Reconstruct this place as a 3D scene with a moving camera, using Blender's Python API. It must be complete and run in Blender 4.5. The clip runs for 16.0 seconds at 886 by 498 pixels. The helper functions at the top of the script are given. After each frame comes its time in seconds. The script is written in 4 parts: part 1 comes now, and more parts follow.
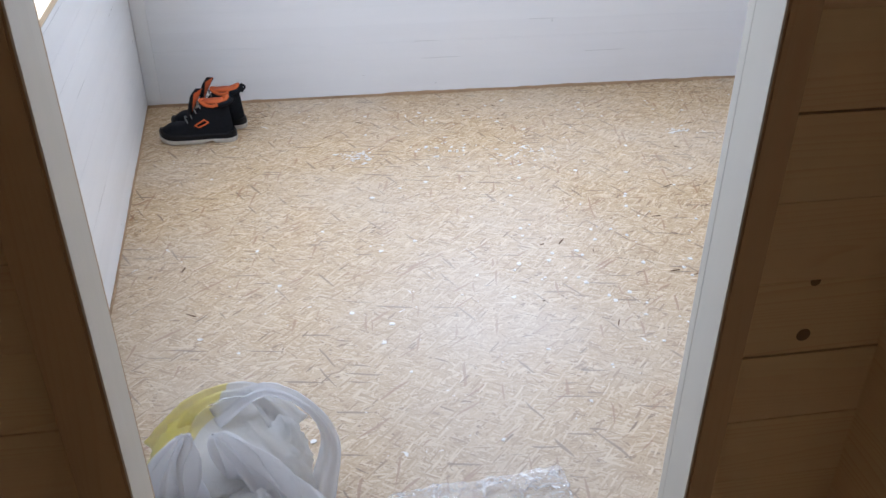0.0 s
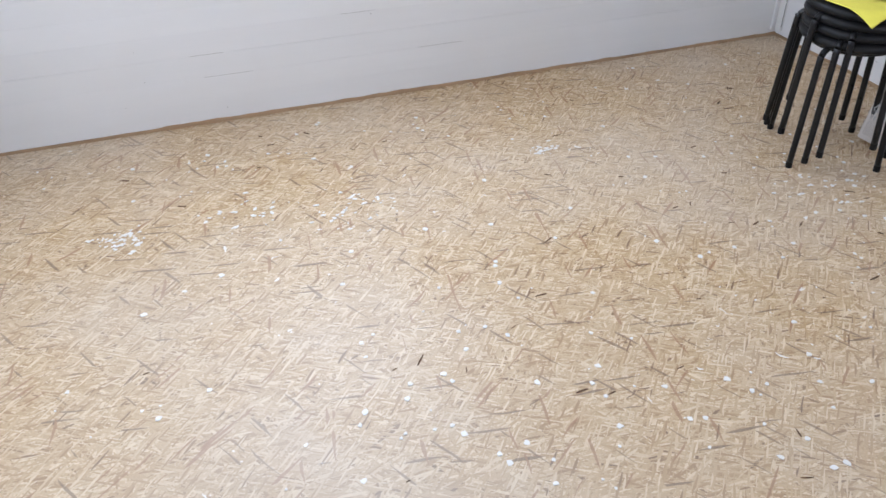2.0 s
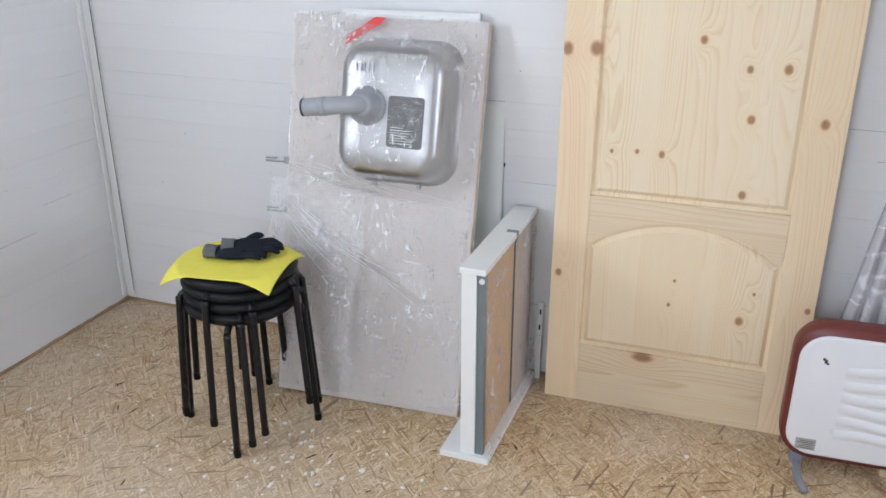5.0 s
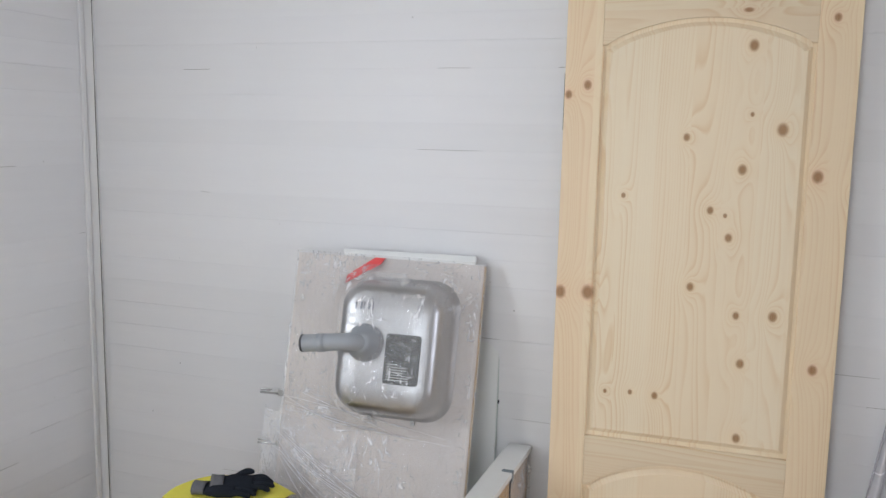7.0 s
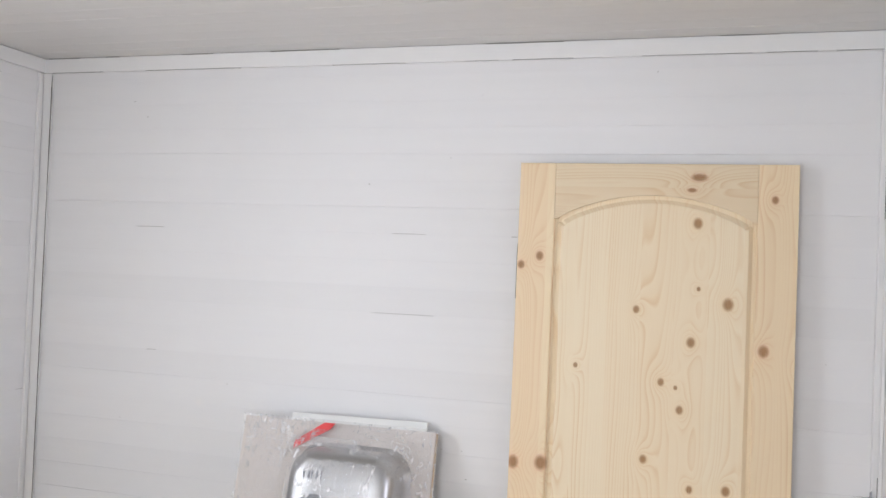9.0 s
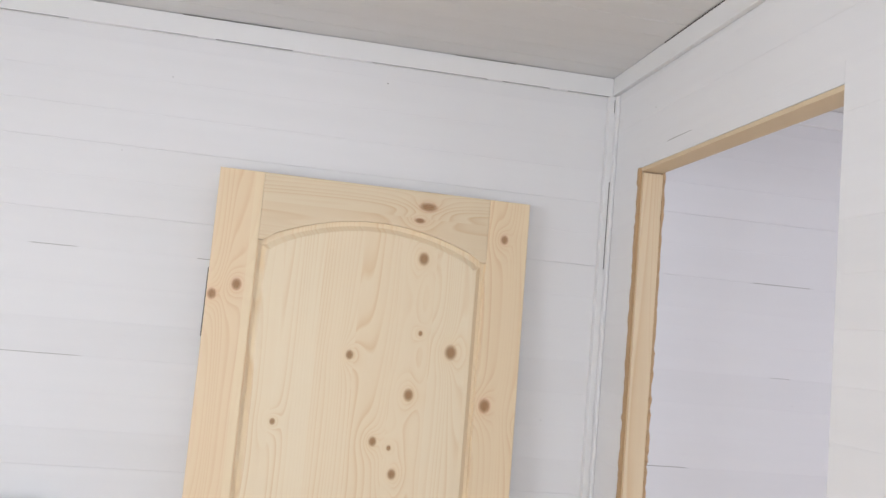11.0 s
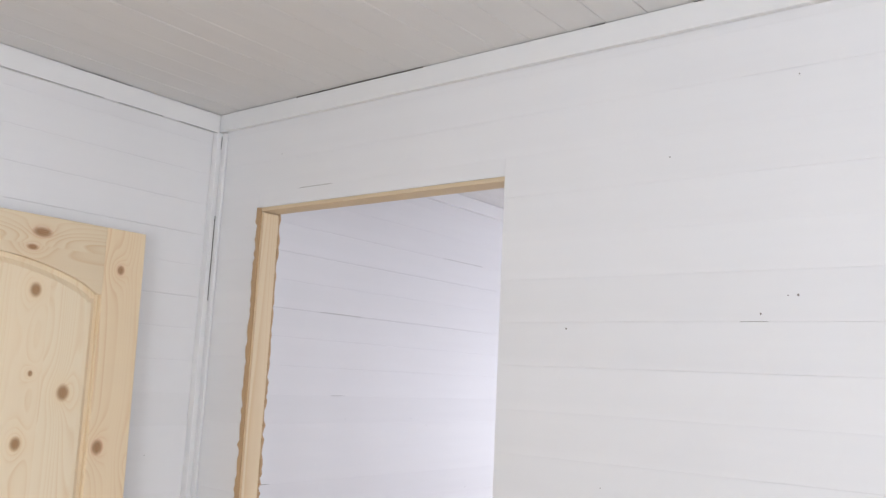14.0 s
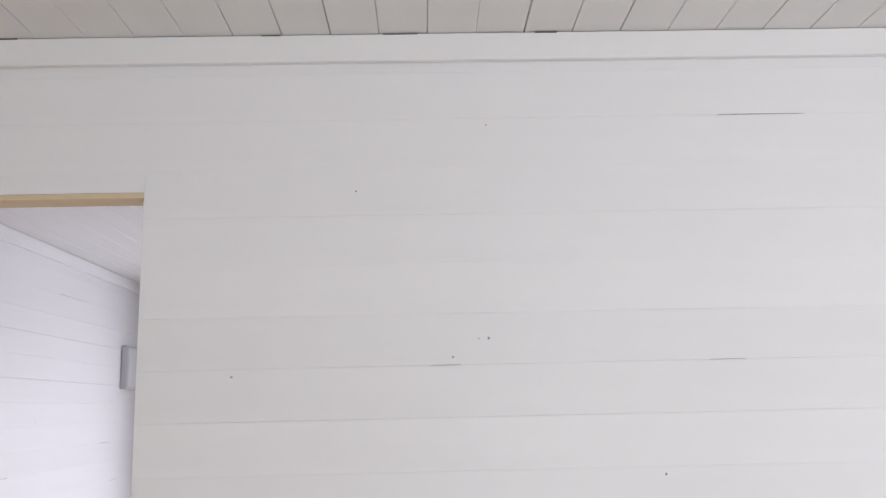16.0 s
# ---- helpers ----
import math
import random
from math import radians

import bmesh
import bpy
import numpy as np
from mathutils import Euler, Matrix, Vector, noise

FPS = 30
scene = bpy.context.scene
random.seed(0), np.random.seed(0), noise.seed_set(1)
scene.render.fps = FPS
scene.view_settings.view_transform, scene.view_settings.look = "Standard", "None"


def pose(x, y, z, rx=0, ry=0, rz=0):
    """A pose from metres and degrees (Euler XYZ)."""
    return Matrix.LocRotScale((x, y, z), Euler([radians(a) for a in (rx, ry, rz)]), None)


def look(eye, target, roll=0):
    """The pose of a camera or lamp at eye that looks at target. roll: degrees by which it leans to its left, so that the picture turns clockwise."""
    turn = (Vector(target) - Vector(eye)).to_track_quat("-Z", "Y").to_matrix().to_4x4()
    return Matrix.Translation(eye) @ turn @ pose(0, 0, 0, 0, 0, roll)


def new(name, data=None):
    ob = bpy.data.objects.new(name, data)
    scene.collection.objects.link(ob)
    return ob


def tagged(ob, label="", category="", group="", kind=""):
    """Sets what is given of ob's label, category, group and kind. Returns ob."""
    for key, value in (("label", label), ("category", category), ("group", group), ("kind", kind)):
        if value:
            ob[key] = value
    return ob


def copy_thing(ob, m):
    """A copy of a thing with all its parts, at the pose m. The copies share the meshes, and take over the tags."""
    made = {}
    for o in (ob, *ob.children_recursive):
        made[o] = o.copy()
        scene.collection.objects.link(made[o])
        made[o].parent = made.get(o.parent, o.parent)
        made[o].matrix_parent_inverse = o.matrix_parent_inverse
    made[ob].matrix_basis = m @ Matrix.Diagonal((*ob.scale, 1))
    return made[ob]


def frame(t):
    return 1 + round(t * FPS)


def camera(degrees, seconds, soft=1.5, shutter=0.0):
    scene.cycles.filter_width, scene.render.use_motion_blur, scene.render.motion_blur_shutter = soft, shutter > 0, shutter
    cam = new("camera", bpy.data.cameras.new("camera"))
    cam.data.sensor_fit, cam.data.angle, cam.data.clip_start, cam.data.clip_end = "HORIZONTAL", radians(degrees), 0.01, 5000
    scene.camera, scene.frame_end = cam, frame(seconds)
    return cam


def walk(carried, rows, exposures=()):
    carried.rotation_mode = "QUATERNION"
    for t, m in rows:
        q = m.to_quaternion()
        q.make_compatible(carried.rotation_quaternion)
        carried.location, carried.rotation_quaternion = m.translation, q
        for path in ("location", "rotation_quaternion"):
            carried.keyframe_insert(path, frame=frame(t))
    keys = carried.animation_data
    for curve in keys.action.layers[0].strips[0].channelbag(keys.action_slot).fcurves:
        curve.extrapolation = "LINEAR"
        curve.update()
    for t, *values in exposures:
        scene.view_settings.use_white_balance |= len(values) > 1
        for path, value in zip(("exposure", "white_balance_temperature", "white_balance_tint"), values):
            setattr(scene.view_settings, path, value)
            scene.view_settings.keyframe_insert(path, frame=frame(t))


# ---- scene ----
cam = camera(54.9, 16.0)
EXPOSURES = [(0, 0.14, 5650, 11), (1, 0.08, 5800, 11), (2, 0.16, 5850, 11), (3, 0.28, 5900, 10), (4.2, 0.22, 6000, 10), (6.3, -0.25, 6300, 10), (7.0, -0.3, 6400, 10), (8.2, -0.08, 6550, 11), (10.3, -0.08, 6600, 12), (14.5, -0.1, 6550, 12), (15.2, -0.22, 6600, 12), (16, -0.38, 6650, 13)]
PATH = [
    (0, (0.604, 0.414, 1.5), (0.879, 2.107, 0.471), 0.1),
    (0.5, (0.61, 0.537, 1.471), (0.977, 2.175, 0.383), -0.3),
    (1, (0.734, 0.81, 1.446), (1.112, 2.45, 0.364), -0.6),
    (1.5, (0.815, 1.065, 1.448), (1.212, 2.689, 0.35), -0.4),
    (2, (0.899, 1.389, 1.433), (1.496, 2.914, 0.284), 0.0),
    (2.5, (0.998, 1.653, 1.426), (1.858, 3.028, 0.256), -2.1),
    (3, (1.106, 1.861, 1.459), (2.377, 2.962, 0.375), -1.3),
    (3.5, (1.13, 2.006, 1.499), (2.713, 2.775, 0.549), -0.3),
    (4, (1.16, 2.042, 1.536), (2.836, 2.682, 0.651), 0.2),
    (4.2, (1.179, 2.016, 1.523), (2.866, 2.666, 0.667), 0.1),
    (6.3, (1.144, 2.039, 1.575), (2.969, 2.611, 0.989), 0.3),
    (6.5, (1.145, 2.042, 1.583), (2.985, 2.636, 1.072), 0.4),
    (7, (1.131, 2.044, 1.596), (2.998, 2.703, 1.316), 1.1),
    (7.5, (1.123, 2.039, 1.637), (2.994, 2.741, 1.548), 1.5),
    (8, (1.11, 2.042, 1.656), (2.982, 2.746, 1.668), 1.8),
    (8.2, (1.113, 2.033, 1.661), (2.983, 2.741, 1.691), 2.0),
    (10.3, (1.273, 2.239, 1.717), (3.27, 2.283, 1.812), 3.6),
    (10.5, (1.352, 2.278, 1.716), (3.348, 2.239, 1.841), 4.0),
    (11, (1.547, 2.386, 1.657), (3.504, 2.022, 1.851), 5.1),
    (11.5, (1.684, 2.511, 1.671), (3.526, 1.755, 1.86), 4.3),
    (12, (1.787, 2.532, 1.671), (3.498, 1.515, 1.866), 3.9),
    (12.5, (1.872, 2.569, 1.683), (3.465, 1.383, 1.917), 3.0),
    (13, (1.885, 2.683, 1.717), (3.273, 1.266, 1.969), 2.2),
    (13.5, (1.833, 2.82, 1.692), (3.08, 1.287, 2.003), 2.3),
    (14, (1.746, 2.967, 1.682), (2.974, 1.417, 1.982), 2.8),
    (14.5, (1.796, 3.088, 1.681), (2.908, 1.453, 1.984), 2.2),
    (15, (1.925, 3.12, 1.676), (2.791, 1.348, 2.005), 0.7),
    (15.5, (2.072, 3.05, 1.701), (2.597, 1.154, 2.064), -0.5),
    (16, (2.241, 2.962, 1.729), (2.197, 0.996, 2.096), -1.3),
]
walk(cam, [(t, look(eye, target, roll)) for t, eye, target, roll in PATH], EXPOSURES)
LIGHT_A, LIGHT_B, LIGHT_C = 31.0, 34.0, 30.0

# ---- world and light ----
world = bpy.data.worlds.new("world")
scene.world = world
world.use_nodes = True
wn = world.node_tree.nodes
sky = wn.new("ShaderNodeTexSky")
sky.sky_type = 'NISHITA'
sky.sun_disc = False
sky.sun_elevation, sky.sun_rotation = radians(48), radians(60)
world.node_tree.links.new(sky.outputs[0], wn["Background"].inputs[0])
wn["Background"].inputs[1].default_value = 0.12

sun = new("sun", bpy.data.lights.new("sun", "SUN"))
sun.data.energy, sun.data.angle, sun.data.color = 0.8, radians(12), (1.0, 0.96, 0.9)
sun.matrix_world = look((6, 3, 8), (0, 0, 0))


def window_light(name, eye, target, w, h, watts, color):
    ob = new(name, bpy.data.lights.new(name, "AREA"))
    ob.data.shape, ob.data.size, ob.data.size_y = "RECTANGLE", w, h
    ob.data.energy, ob.data.color = watts, color
    ob.matrix_world = look(eye, target)
    return ob


window_light("window_daylight", (-0.13, 2.75, 1.52), (2.0, 2.89, 1.25), 1.05, 0.92, LIGHT_A, (0.86, 0.915, 1.0))
# lamp of an unseen, assumed north window; brightens walls and floor
window_light("window_daylight", (1.64, 4.44, 1.55), (1.64, 2.0, 1.3), 0.95, 0.9, LIGHT_B, (0.86, 0.915, 1.0))
window_light("window_daylight", (2.55, -1.32, 1.4), (2.6, 1.0, 1.2), 0.8, 1.1, LIGHT_C, (0.84, 0.87, 1.0))

# ---- materials ----


def mat(name, base=(0.8, 0.8, 0.8), rough=0.5, metal=0.0):
    m = bpy.data.materials.new(name)
    m.use_nodes = True
    b = m.node_tree.nodes["Principled BSDF"]
    b.inputs["Base Color"].default_value = (*base, 1)
    b.inputs["Roughness"].default_value = rough
    b.inputs["Metallic"].default_value = metal
    return m


class Net:
    """Short hand for node building."""

    def __init__(self, m):
        self.t = m.node_tree
        self.b = m.node_tree.nodes["Principled BSDF"]

    def put(self, socket, value):
        if isinstance(value, bpy.types.NodeSocket):
            self.t.links.new(value, socket)
        elif value is not None:
            if isinstance(value, tuple) and len(value) == 3 and socket.type == "RGBA":
                value = (*value, 1)
            socket.default_value = value

    def node(self, kind, **kw):
        n = self.t.nodes.new(kind)
        for k, v in kw.items():
            setattr(n, k, v)
        return n

    def coord(self, which="Object"):
        return self.node("ShaderNodeTexCoord").outputs[which]

    def mapping(self, v, scale=(1, 1, 1), rot=(0, 0, 0), loc=(0, 0, 0)):
        n = self.node("ShaderNodeMapping")
        self.put(n.inputs[0], v)
        n.inputs["Location"].default_value, n.inputs["Rotation"].default_value, n.inputs["Scale"].default_value = loc, rot, scale
        return n.outputs[0]

    def noise(self, v, scale=5.0, detail=3.0, rough=0.5, distort=0.0):
        n = self.node("ShaderNodeTexNoise")
        self.put(n.inputs["Vector"], v)
        n.inputs["Scale"].default_value, n.inputs["Detail"].default_value = scale, detail
        n.inputs["Roughness"].default_value, n.inputs["Distortion"].default_value = rough, distort
        return n.outputs["Fac"]

    def voro(self, v, scale=1.0, feature="F1", rnd=1.0):
        n = self.node("ShaderNodeTexVoronoi", feature=feature)
        self.put(n.inputs["Vector"], v)
        n.inputs["Scale"].default_value, n.inputs["Randomness"].default_value = scale, rnd
        return n

    def math(self, op, a, b=None, c=None, clamp=False):
        n = self.node("ShaderNodeMath", operation=op, use_clamp=clamp)
        self.put(n.inputs[0], a)
        self.put(n.inputs[1], b)
        self.put(n.inputs[2], c)
        return n.outputs[0]

    def ramp(self, fac, stops):
        n = self.node("ShaderNodeValToRGB")
        self.put(n.inputs[0], fac)
        el = n.color_ramp.elements
        while len(el) < len(stops):
            el.new(0.5)
        for e, (p, c) in zip(el, stops):
            e.position = p
            e.color = (c, c, c, 1) if isinstance(c, (int, float)) else (*c, 1)
        return n.outputs[0]

    def mix(self, fac, a, b, blend="MIX"):
        n = self.node("ShaderNodeMix", data_type="RGBA", blend_type=blend)
        self.put(n.inputs[0], fac)
        self.put(n.inputs[6], a)
        self.put(n.inputs[7], b)
        return n.outputs[2]

    def bump(self, height, strength=0.3, dist=0.001):
        n = self.node("ShaderNodeBump")
        self.put(n.inputs["Height"], height)
        n.inputs["Strength"].default_value, n.inputs["Distance"].default_value = strength, dist
        self.put(self.b.inputs["Normal"], n.outputs[0])

    def xyz(self, v):
        n = self.node("ShaderNodeSeparateXYZ")
        self.put(n.inputs[0], v)
        return n.outputs


def paint_mat(name, base, rough=0.5, along=(1, 1, 1), amount=0.06):
    """Brushed paint: streaks, faint patches and a slight tone of its own for each board."""
    m = mat(name, base, rough)
    n = Net(m)
    v = n.coord()
    streak = n.noise(n.mapping(v, along), 14, 4, 0.6)
    patch = n.noise(v, 1.7, 3)
    rnd = n.node("ShaderNodeObjectInfo").outputs["Random"]
    k = n.math("ADD", n.math("MULTIPLY", streak, amount), n.math("ADD", n.math("MULTIPLY", patch, amount), n.math("MULTIPLY", rnd, 0.03)))
    k = n.math("SUBTRACT", 1.0 + amount, k)
    col = n.mix(1.0, (*base, 1), k, "MULTIPLY")
    n.put(n.b.inputs["Base Color"], col)
    n.put(n.b.inputs["Roughness"], n.math("ADD", rough - 0.1, n.math("MULTIPLY", streak, 0.2)))
    n.bump(streak, 0.25, 0.0006)
    return m


M_PAINT = paint_mat("white_board_paint", (0.82, 0.82, 0.825), 0.5, (0.12, 1, 1.6))
M_CEIL = paint_mat("ceiling_paint", (0.76, 0.755, 0.75), 0.55, (1.6, 0.12, 1))
M_TRIM = paint_mat("trim_paint", (0.83, 0.83, 0.825), 0.45, (1, 1, 1), 0.04)
M_CORE = mat("wall_core", (0.55, 0.53, 0.5), 0.9)
M_GAP = mat("dark_gap", (0.06, 0.05, 0.04), 0.95)


def osb_mat():
    m = mat("oriented_strand_board", (0.5, 0.38, 0.22), 0.42)
    n = Net(m)
    v = n.coord()
    warp = n.node("ShaderNodeTexNoise")
    n.put(warp.inputs["Vector"], v)
    warp.inputs["Scale"].default_value = 4.0
    wv = n.node("ShaderNodeVectorMath", operation="MULTIPLY_ADD")
    n.put(wv.inputs[0], warp.outputs["Color"])
    wv.inputs[1].default_value = (0.03, 0.03, 0)
    n.put(wv.inputs[2], v)
    v2 = wv.outputs[0]
    col = None
    hgt = None
    layers = ((8, 70, 12, 0.0), (-34, 80, 10, 0.4), (48, 90, 13, 0.5), (-62, 85, 12, 0.55), (82, 95, 13, 0.55), (15, 105, 14, 0.6), (-41, 120, 15, 0.55), (29, 110, 17, 0.6), (-77, 125, 16, 0.62), (61, 165, 20, 0.64), (-20, 170, 21, 0.68), (6, 200, 24, 0.74), (33, 215, 24, 0.74), (-47, 220, 24, 0.76))
    for i, (deg, su, sl, thr) in enumerate(layers):
        vo = n.voro(n.mapping(v2, (sl, su, 1), (0, 0, 0), (3.1 * i, 1.7 * i, 0)), 1.0)
        if deg:
            rv = n.mapping(v2, (1, 1, 1), (0, 0, radians(deg)), (0.37 * i, 0, 0))
            n.put(vo.inputs["Vector"], n.mapping(rv, (sl, su, 1)))
        sep = n.node("ShaderNodeSeparateColor")
        n.put(sep.inputs[0], vo.outputs["Color"])
        strand = n.ramp(sep.outputs[0], [(0.0, (0.20, 0.105, 0.045)), (0.035, (0.40, 0.24, 0.11)), (0.25, (0.53, 0.36, 0.185)), (0.65, (0.62, 0.455, 0.265)), (1.0, (0.80, 0.66, 0.46))])
        if col is None:
            col, hgt = strand, sep.outputs[1]
        else:
            mask = n.math("GREATER_THAN", sep.outputs[1], thr)
            col = n.mix(mask, col, strand)
            hm = n.node("ShaderNodeMix", data_type="FLOAT")
            n.put(hm.inputs[0], mask)
            n.put(hm.inputs[2], hgt)
            n.put(hm.inputs[3], sep.outputs[2])
            hgt = hm.outputs[0]
    # dark slivers
    for deg, tone in ((11, (0.15, 0.08, 0.04)), (-37, (0.34, 0.15, 0.06)), (64, (0.20, 0.11, 0.055)), (-80, (0.36, 0.17, 0.07))):
        dv = n.voro(n.mapping(n.mapping(v2, (1, 1, 1), (0, 0, radians(deg)), (0.01 * deg, 0, 0)), (14, 165, 1)), 1.0)
        sd = n.node("ShaderNodeSeparateColor")
        n.put(sd.inputs[0], dv.outputs["Color"])
        col = n.mix(n.math("MULTIPLY", n.math("GREATER_THAN", sd.outputs[0], 0.990), 0.75), col, tone)
    # fine fibre
    fib = n.noise(n.mapping(v, (230, 300, 1)), 1.0, 3)
    col = n.mix(0.35, col, n.ramp(fib, [(0.3, 0.5), (0.7, 1.05)]), "MULTIPLY")
    # trodden whitish dust in broad patches, paint spatter
    dust = n.ramp(n.noise(v, 1.3, 4, 0.6), [(0.42, 0.0), (0.75, 0.42)])
    col = n.mix(dust, col, (0.66, 0.60, 0.53))
    # greyer around (0.9, 2.3), uneven and fading outwards
    px = n.xyz(v)
    far = n.math("ADD", n.math("MULTIPLY", n.math("ABSOLUTE", n.math("SUBTRACT", px[0], 0.9)), 0.8), n.math("ABSOLUTE", n.math("SUBTRACT", px[1], 2.3)))
    entry_grey = n.ramp(n.math("MULTIPLY", n.math("ADD", far, n.noise(v, 2.2, 4, 0.6)), 0.45), [(0.3, 0.34), (0.5, 0.27), (1.0, 0.0)])
    col = n.mix(entry_grey, col, (0.53, 0.48, 0.425))
    sp = n.noise(v, 26, 3, 0.55, 0.6)
    area = n.ramp(n.noise(v, 2.1, 2), [(0.38, 0.0), (0.62, 0.11)])
    spat = n.math("GREATER_THAN", n.math("ADD", sp, area), 0.80)
    col = n.mix(n.math("MULTIPLY", spat, 0.85), col, (0.80, 0.79, 0.77))
    n.put(n.b.inputs["Base Color"], col)
    n.put(n.b.inputs["Roughness"], n.math("ADD", 0.34, n.math("MULTIPLY", fib, 0.25)))
    n.bump(n.math("ADD", hgt, n.math("MULTIPLY", fib, 0.5)), 0.35, 0.0012)
    return m


M_OSB = osb_mat()


def pine_mat(name, tone=1.0, knots=(), horizontal=False, rough=0.5, warm=1.0, scatter=False, knot_hue=0.40):
    """Knotty pine: grain along z (or y), tight dark knots (y, z, radius) round which the grain flows."""
    m = mat(name, (0.7, 0.52, 0.3), rough)
    n = Net(m)
    x = n.xyz(n.coord())
    u, w = (x[2], n.math("ADD", x[0], x[1])) if horizontal else (n.math("ADD", x[0], x[1]), x[2])
    comb = n.node("ShaderNodeCombineXYZ")
    n.put(comb.inputs[0], n.math("MULTIPLY", u, 7.0))
    n.put(comb.inputs[1], n.math("MULTIPLY", w, 0.42))
    rnd = n.node("ShaderNodeObjectInfo").outputs["Random"]
    n.put(comb.inputs[2], n.math("MULTIPLY", rnd, 30.0))
    big = n.noise(comb.outputs[0], 1.0, 2, 0.5)
    phase = n.math("ADD", n.math("MULTIPLY", u, 70.0), n.math("MULTIPLY", big, 22.0))
    spots, rims = None, None
    for (ky, kz, r) in knots:
        dy = n.math("DIVIDE", n.math("SUBTRACT", x[1], ky), r * (2.0 if horizontal else 1.0))
        dz = n.math("DIVIDE", n.math("SUBTRACT", x[2], kz), r * (1.0 if horizontal else 1.25))
        d2 = n.math("ADD", n.math("MULTIPLY", dy, dy), n.math("MULTIPLY", dz, dz))
        pull = n.math("DIVIDE", 5.0, n.math("ADD", 1.0, n.math("MULTIPLY", d2, 0.35)))
        phase = n.math("ADD", phase, pull)
        s = n.math("SUBTRACT", 1.25, d2, clamp=True)
        spots = s if spots is None else n.math("MAXIMUM", spots, s)
        g = n.math("DIVIDE", 0.6, n.math("ADD", 0.7, n.math("MULTIPLY", d2, 0.5)))
        rims = g if rims is None else n.math("MAXIMUM", rims, g)
    strip = n.node("ShaderNodeTexWhiteNoise", noise_dimensions="1D")
    n.put(strip.inputs["W"], n.math("ADD", n.math("FLOOR", n.math("DIVIDE", u, 0.092)), n.math("MULTIPLY", rnd, 7.0)))
    phase = n.math("ADD", phase, n.math("MULTIPLY", strip.outputs["Value"], 9.0))
    ring = n.math("FRACT", phase)
    grain = n.ramp(ring, [(0.0, 0.0), (0.55, 0.25), (0.86, 1.0), (1.0, 0.0)])
    fc = n.node("ShaderNodeCombineXYZ")
    n.put(fc.inputs[0], n.math("MULTIPLY", u, 900.0))
    n.put(fc.inputs[1], n.math("MULTIPLY", w, 18.0))
    n.put(fc.inputs[2], x[0])
    fib = n.noise(fc.outputs[0], 1.0, 2)
    mc = n.node("ShaderNodeCombineXYZ")
    n.put(mc.inputs[0], n.math("MULTIPLY", u, 16.0))
    n.put(mc.inputs[1], n.math("MULTIPLY", w, 0.9))
    n.put(mc.inputs[2], n.math("MULTIPLY", strip.outputs["Value"], 20.0))
    grain = n.math("MULTIPLY", grain, n.ramp(n.noise(mc.outputs[0], 1.0, 2), [(0.38, 0.12), (0.62, 1.0)]))
    lite = (0.86 * tone, 0.73 * tone * warm, 0.52 * tone * warm ** 2.5)
    dark = (0.74 * tone, 0.53 * tone * warm, 0.30 * tone * warm)
    col = n.mix(n.math("MULTIPLY", grain, 0.85), lite, dark)
    col = n.mix(n.math("MULTIPLY", strip.outputs["Value"], 0.5), col, (0.82 * tone, 0.63 * tone * warm, 0.41 * tone * warm))
    col = n.mix(n.math("MULTIPLY", fib, 0.14), col, (0.55 * tone, 0.37 * tone, 0.19 * tone))
    if spots is not None:
        col = n.mix(n.math("MULTIPLY", n.math("MULTIPLY", rims, rims), 0.55), col, (0.66 * tone, knot_hue * tone, 0.13 * tone))
        rough_spot = n.math("MULTIPLY", spots, n.math("ADD", 0.55, n.math("MULTIPLY", fib, 0.6)), clamp=True)
        core = n.ramp(n.math("ADD", spots, n.math("MULTIPLY", fib, 0.5)), [(0.7, (0.46 * tone, knot_hue * 0.58 * tone, 0.085 * tone)), (1.25, (0.30 * tone, 0.14 * tone, 0.05 * tone))])
        col = n.mix(rough_spot, col, core)
    if scatter:
        off = n.node("ShaderNodeCombineXYZ")
        n.put(off.inputs[0], n.math("MULTIPLY", rnd, 43.0))
        n.put(off.inputs[2], n.math("MULTIPLY", rnd, 17.0))
        flat = n.node("ShaderNodeVectorMath", operation="ADD")
        n.put(flat.inputs[0], n.mapping(n.coord(), (1, 0, 1)))
        n.put(flat.inputs[1], off.outputs[0])
        vk = n.voro(flat.outputs[0], 8.0)
        sk = n.node("ShaderNodeSeparateColor")
        n.put(sk.inputs[0], vk.outputs["Color"])
        kn = n.math("MULTIPLY", n.math("LESS_THAN", vk.outputs["Distance"], n.math("MULTIPLY", sk.outputs[1], 0.095)), n.math("GREATER_THAN", sk.outputs[0], 0.45))
        col = n.mix(n.math("MULTIPLY", kn, 0.85), col, (0.10, 0.045, 0.02))
    n.put(n.b.inputs["Base Color"], col)
    n.bump(n.math("ADD", n.math("MULTIPLY", grain, 0.6), n.math("MULTIPLY", fib, 0.6)), 0.2, 0.0006)
    return m


M_RAW = pine_mat("raw_sawn_pine", 0.92, ((3.0, 1.3, 0.008),), False, 0.8)
M_RAWH = pine_mat("raw_sawn_pine_crosswise", 0.85, (), True, 0.8)
M_BROWN = pine_mat("aged_pine_boards", 1.0, (), True, 0.5, 0.93, True)
M_POST = pine_mat("aged_pine_post", 0.66, (), False, 0.5, 0.86, True)
M_EDGE = mat("torn_board_edge", (0.52, 0.35, 0.20), 0.95)


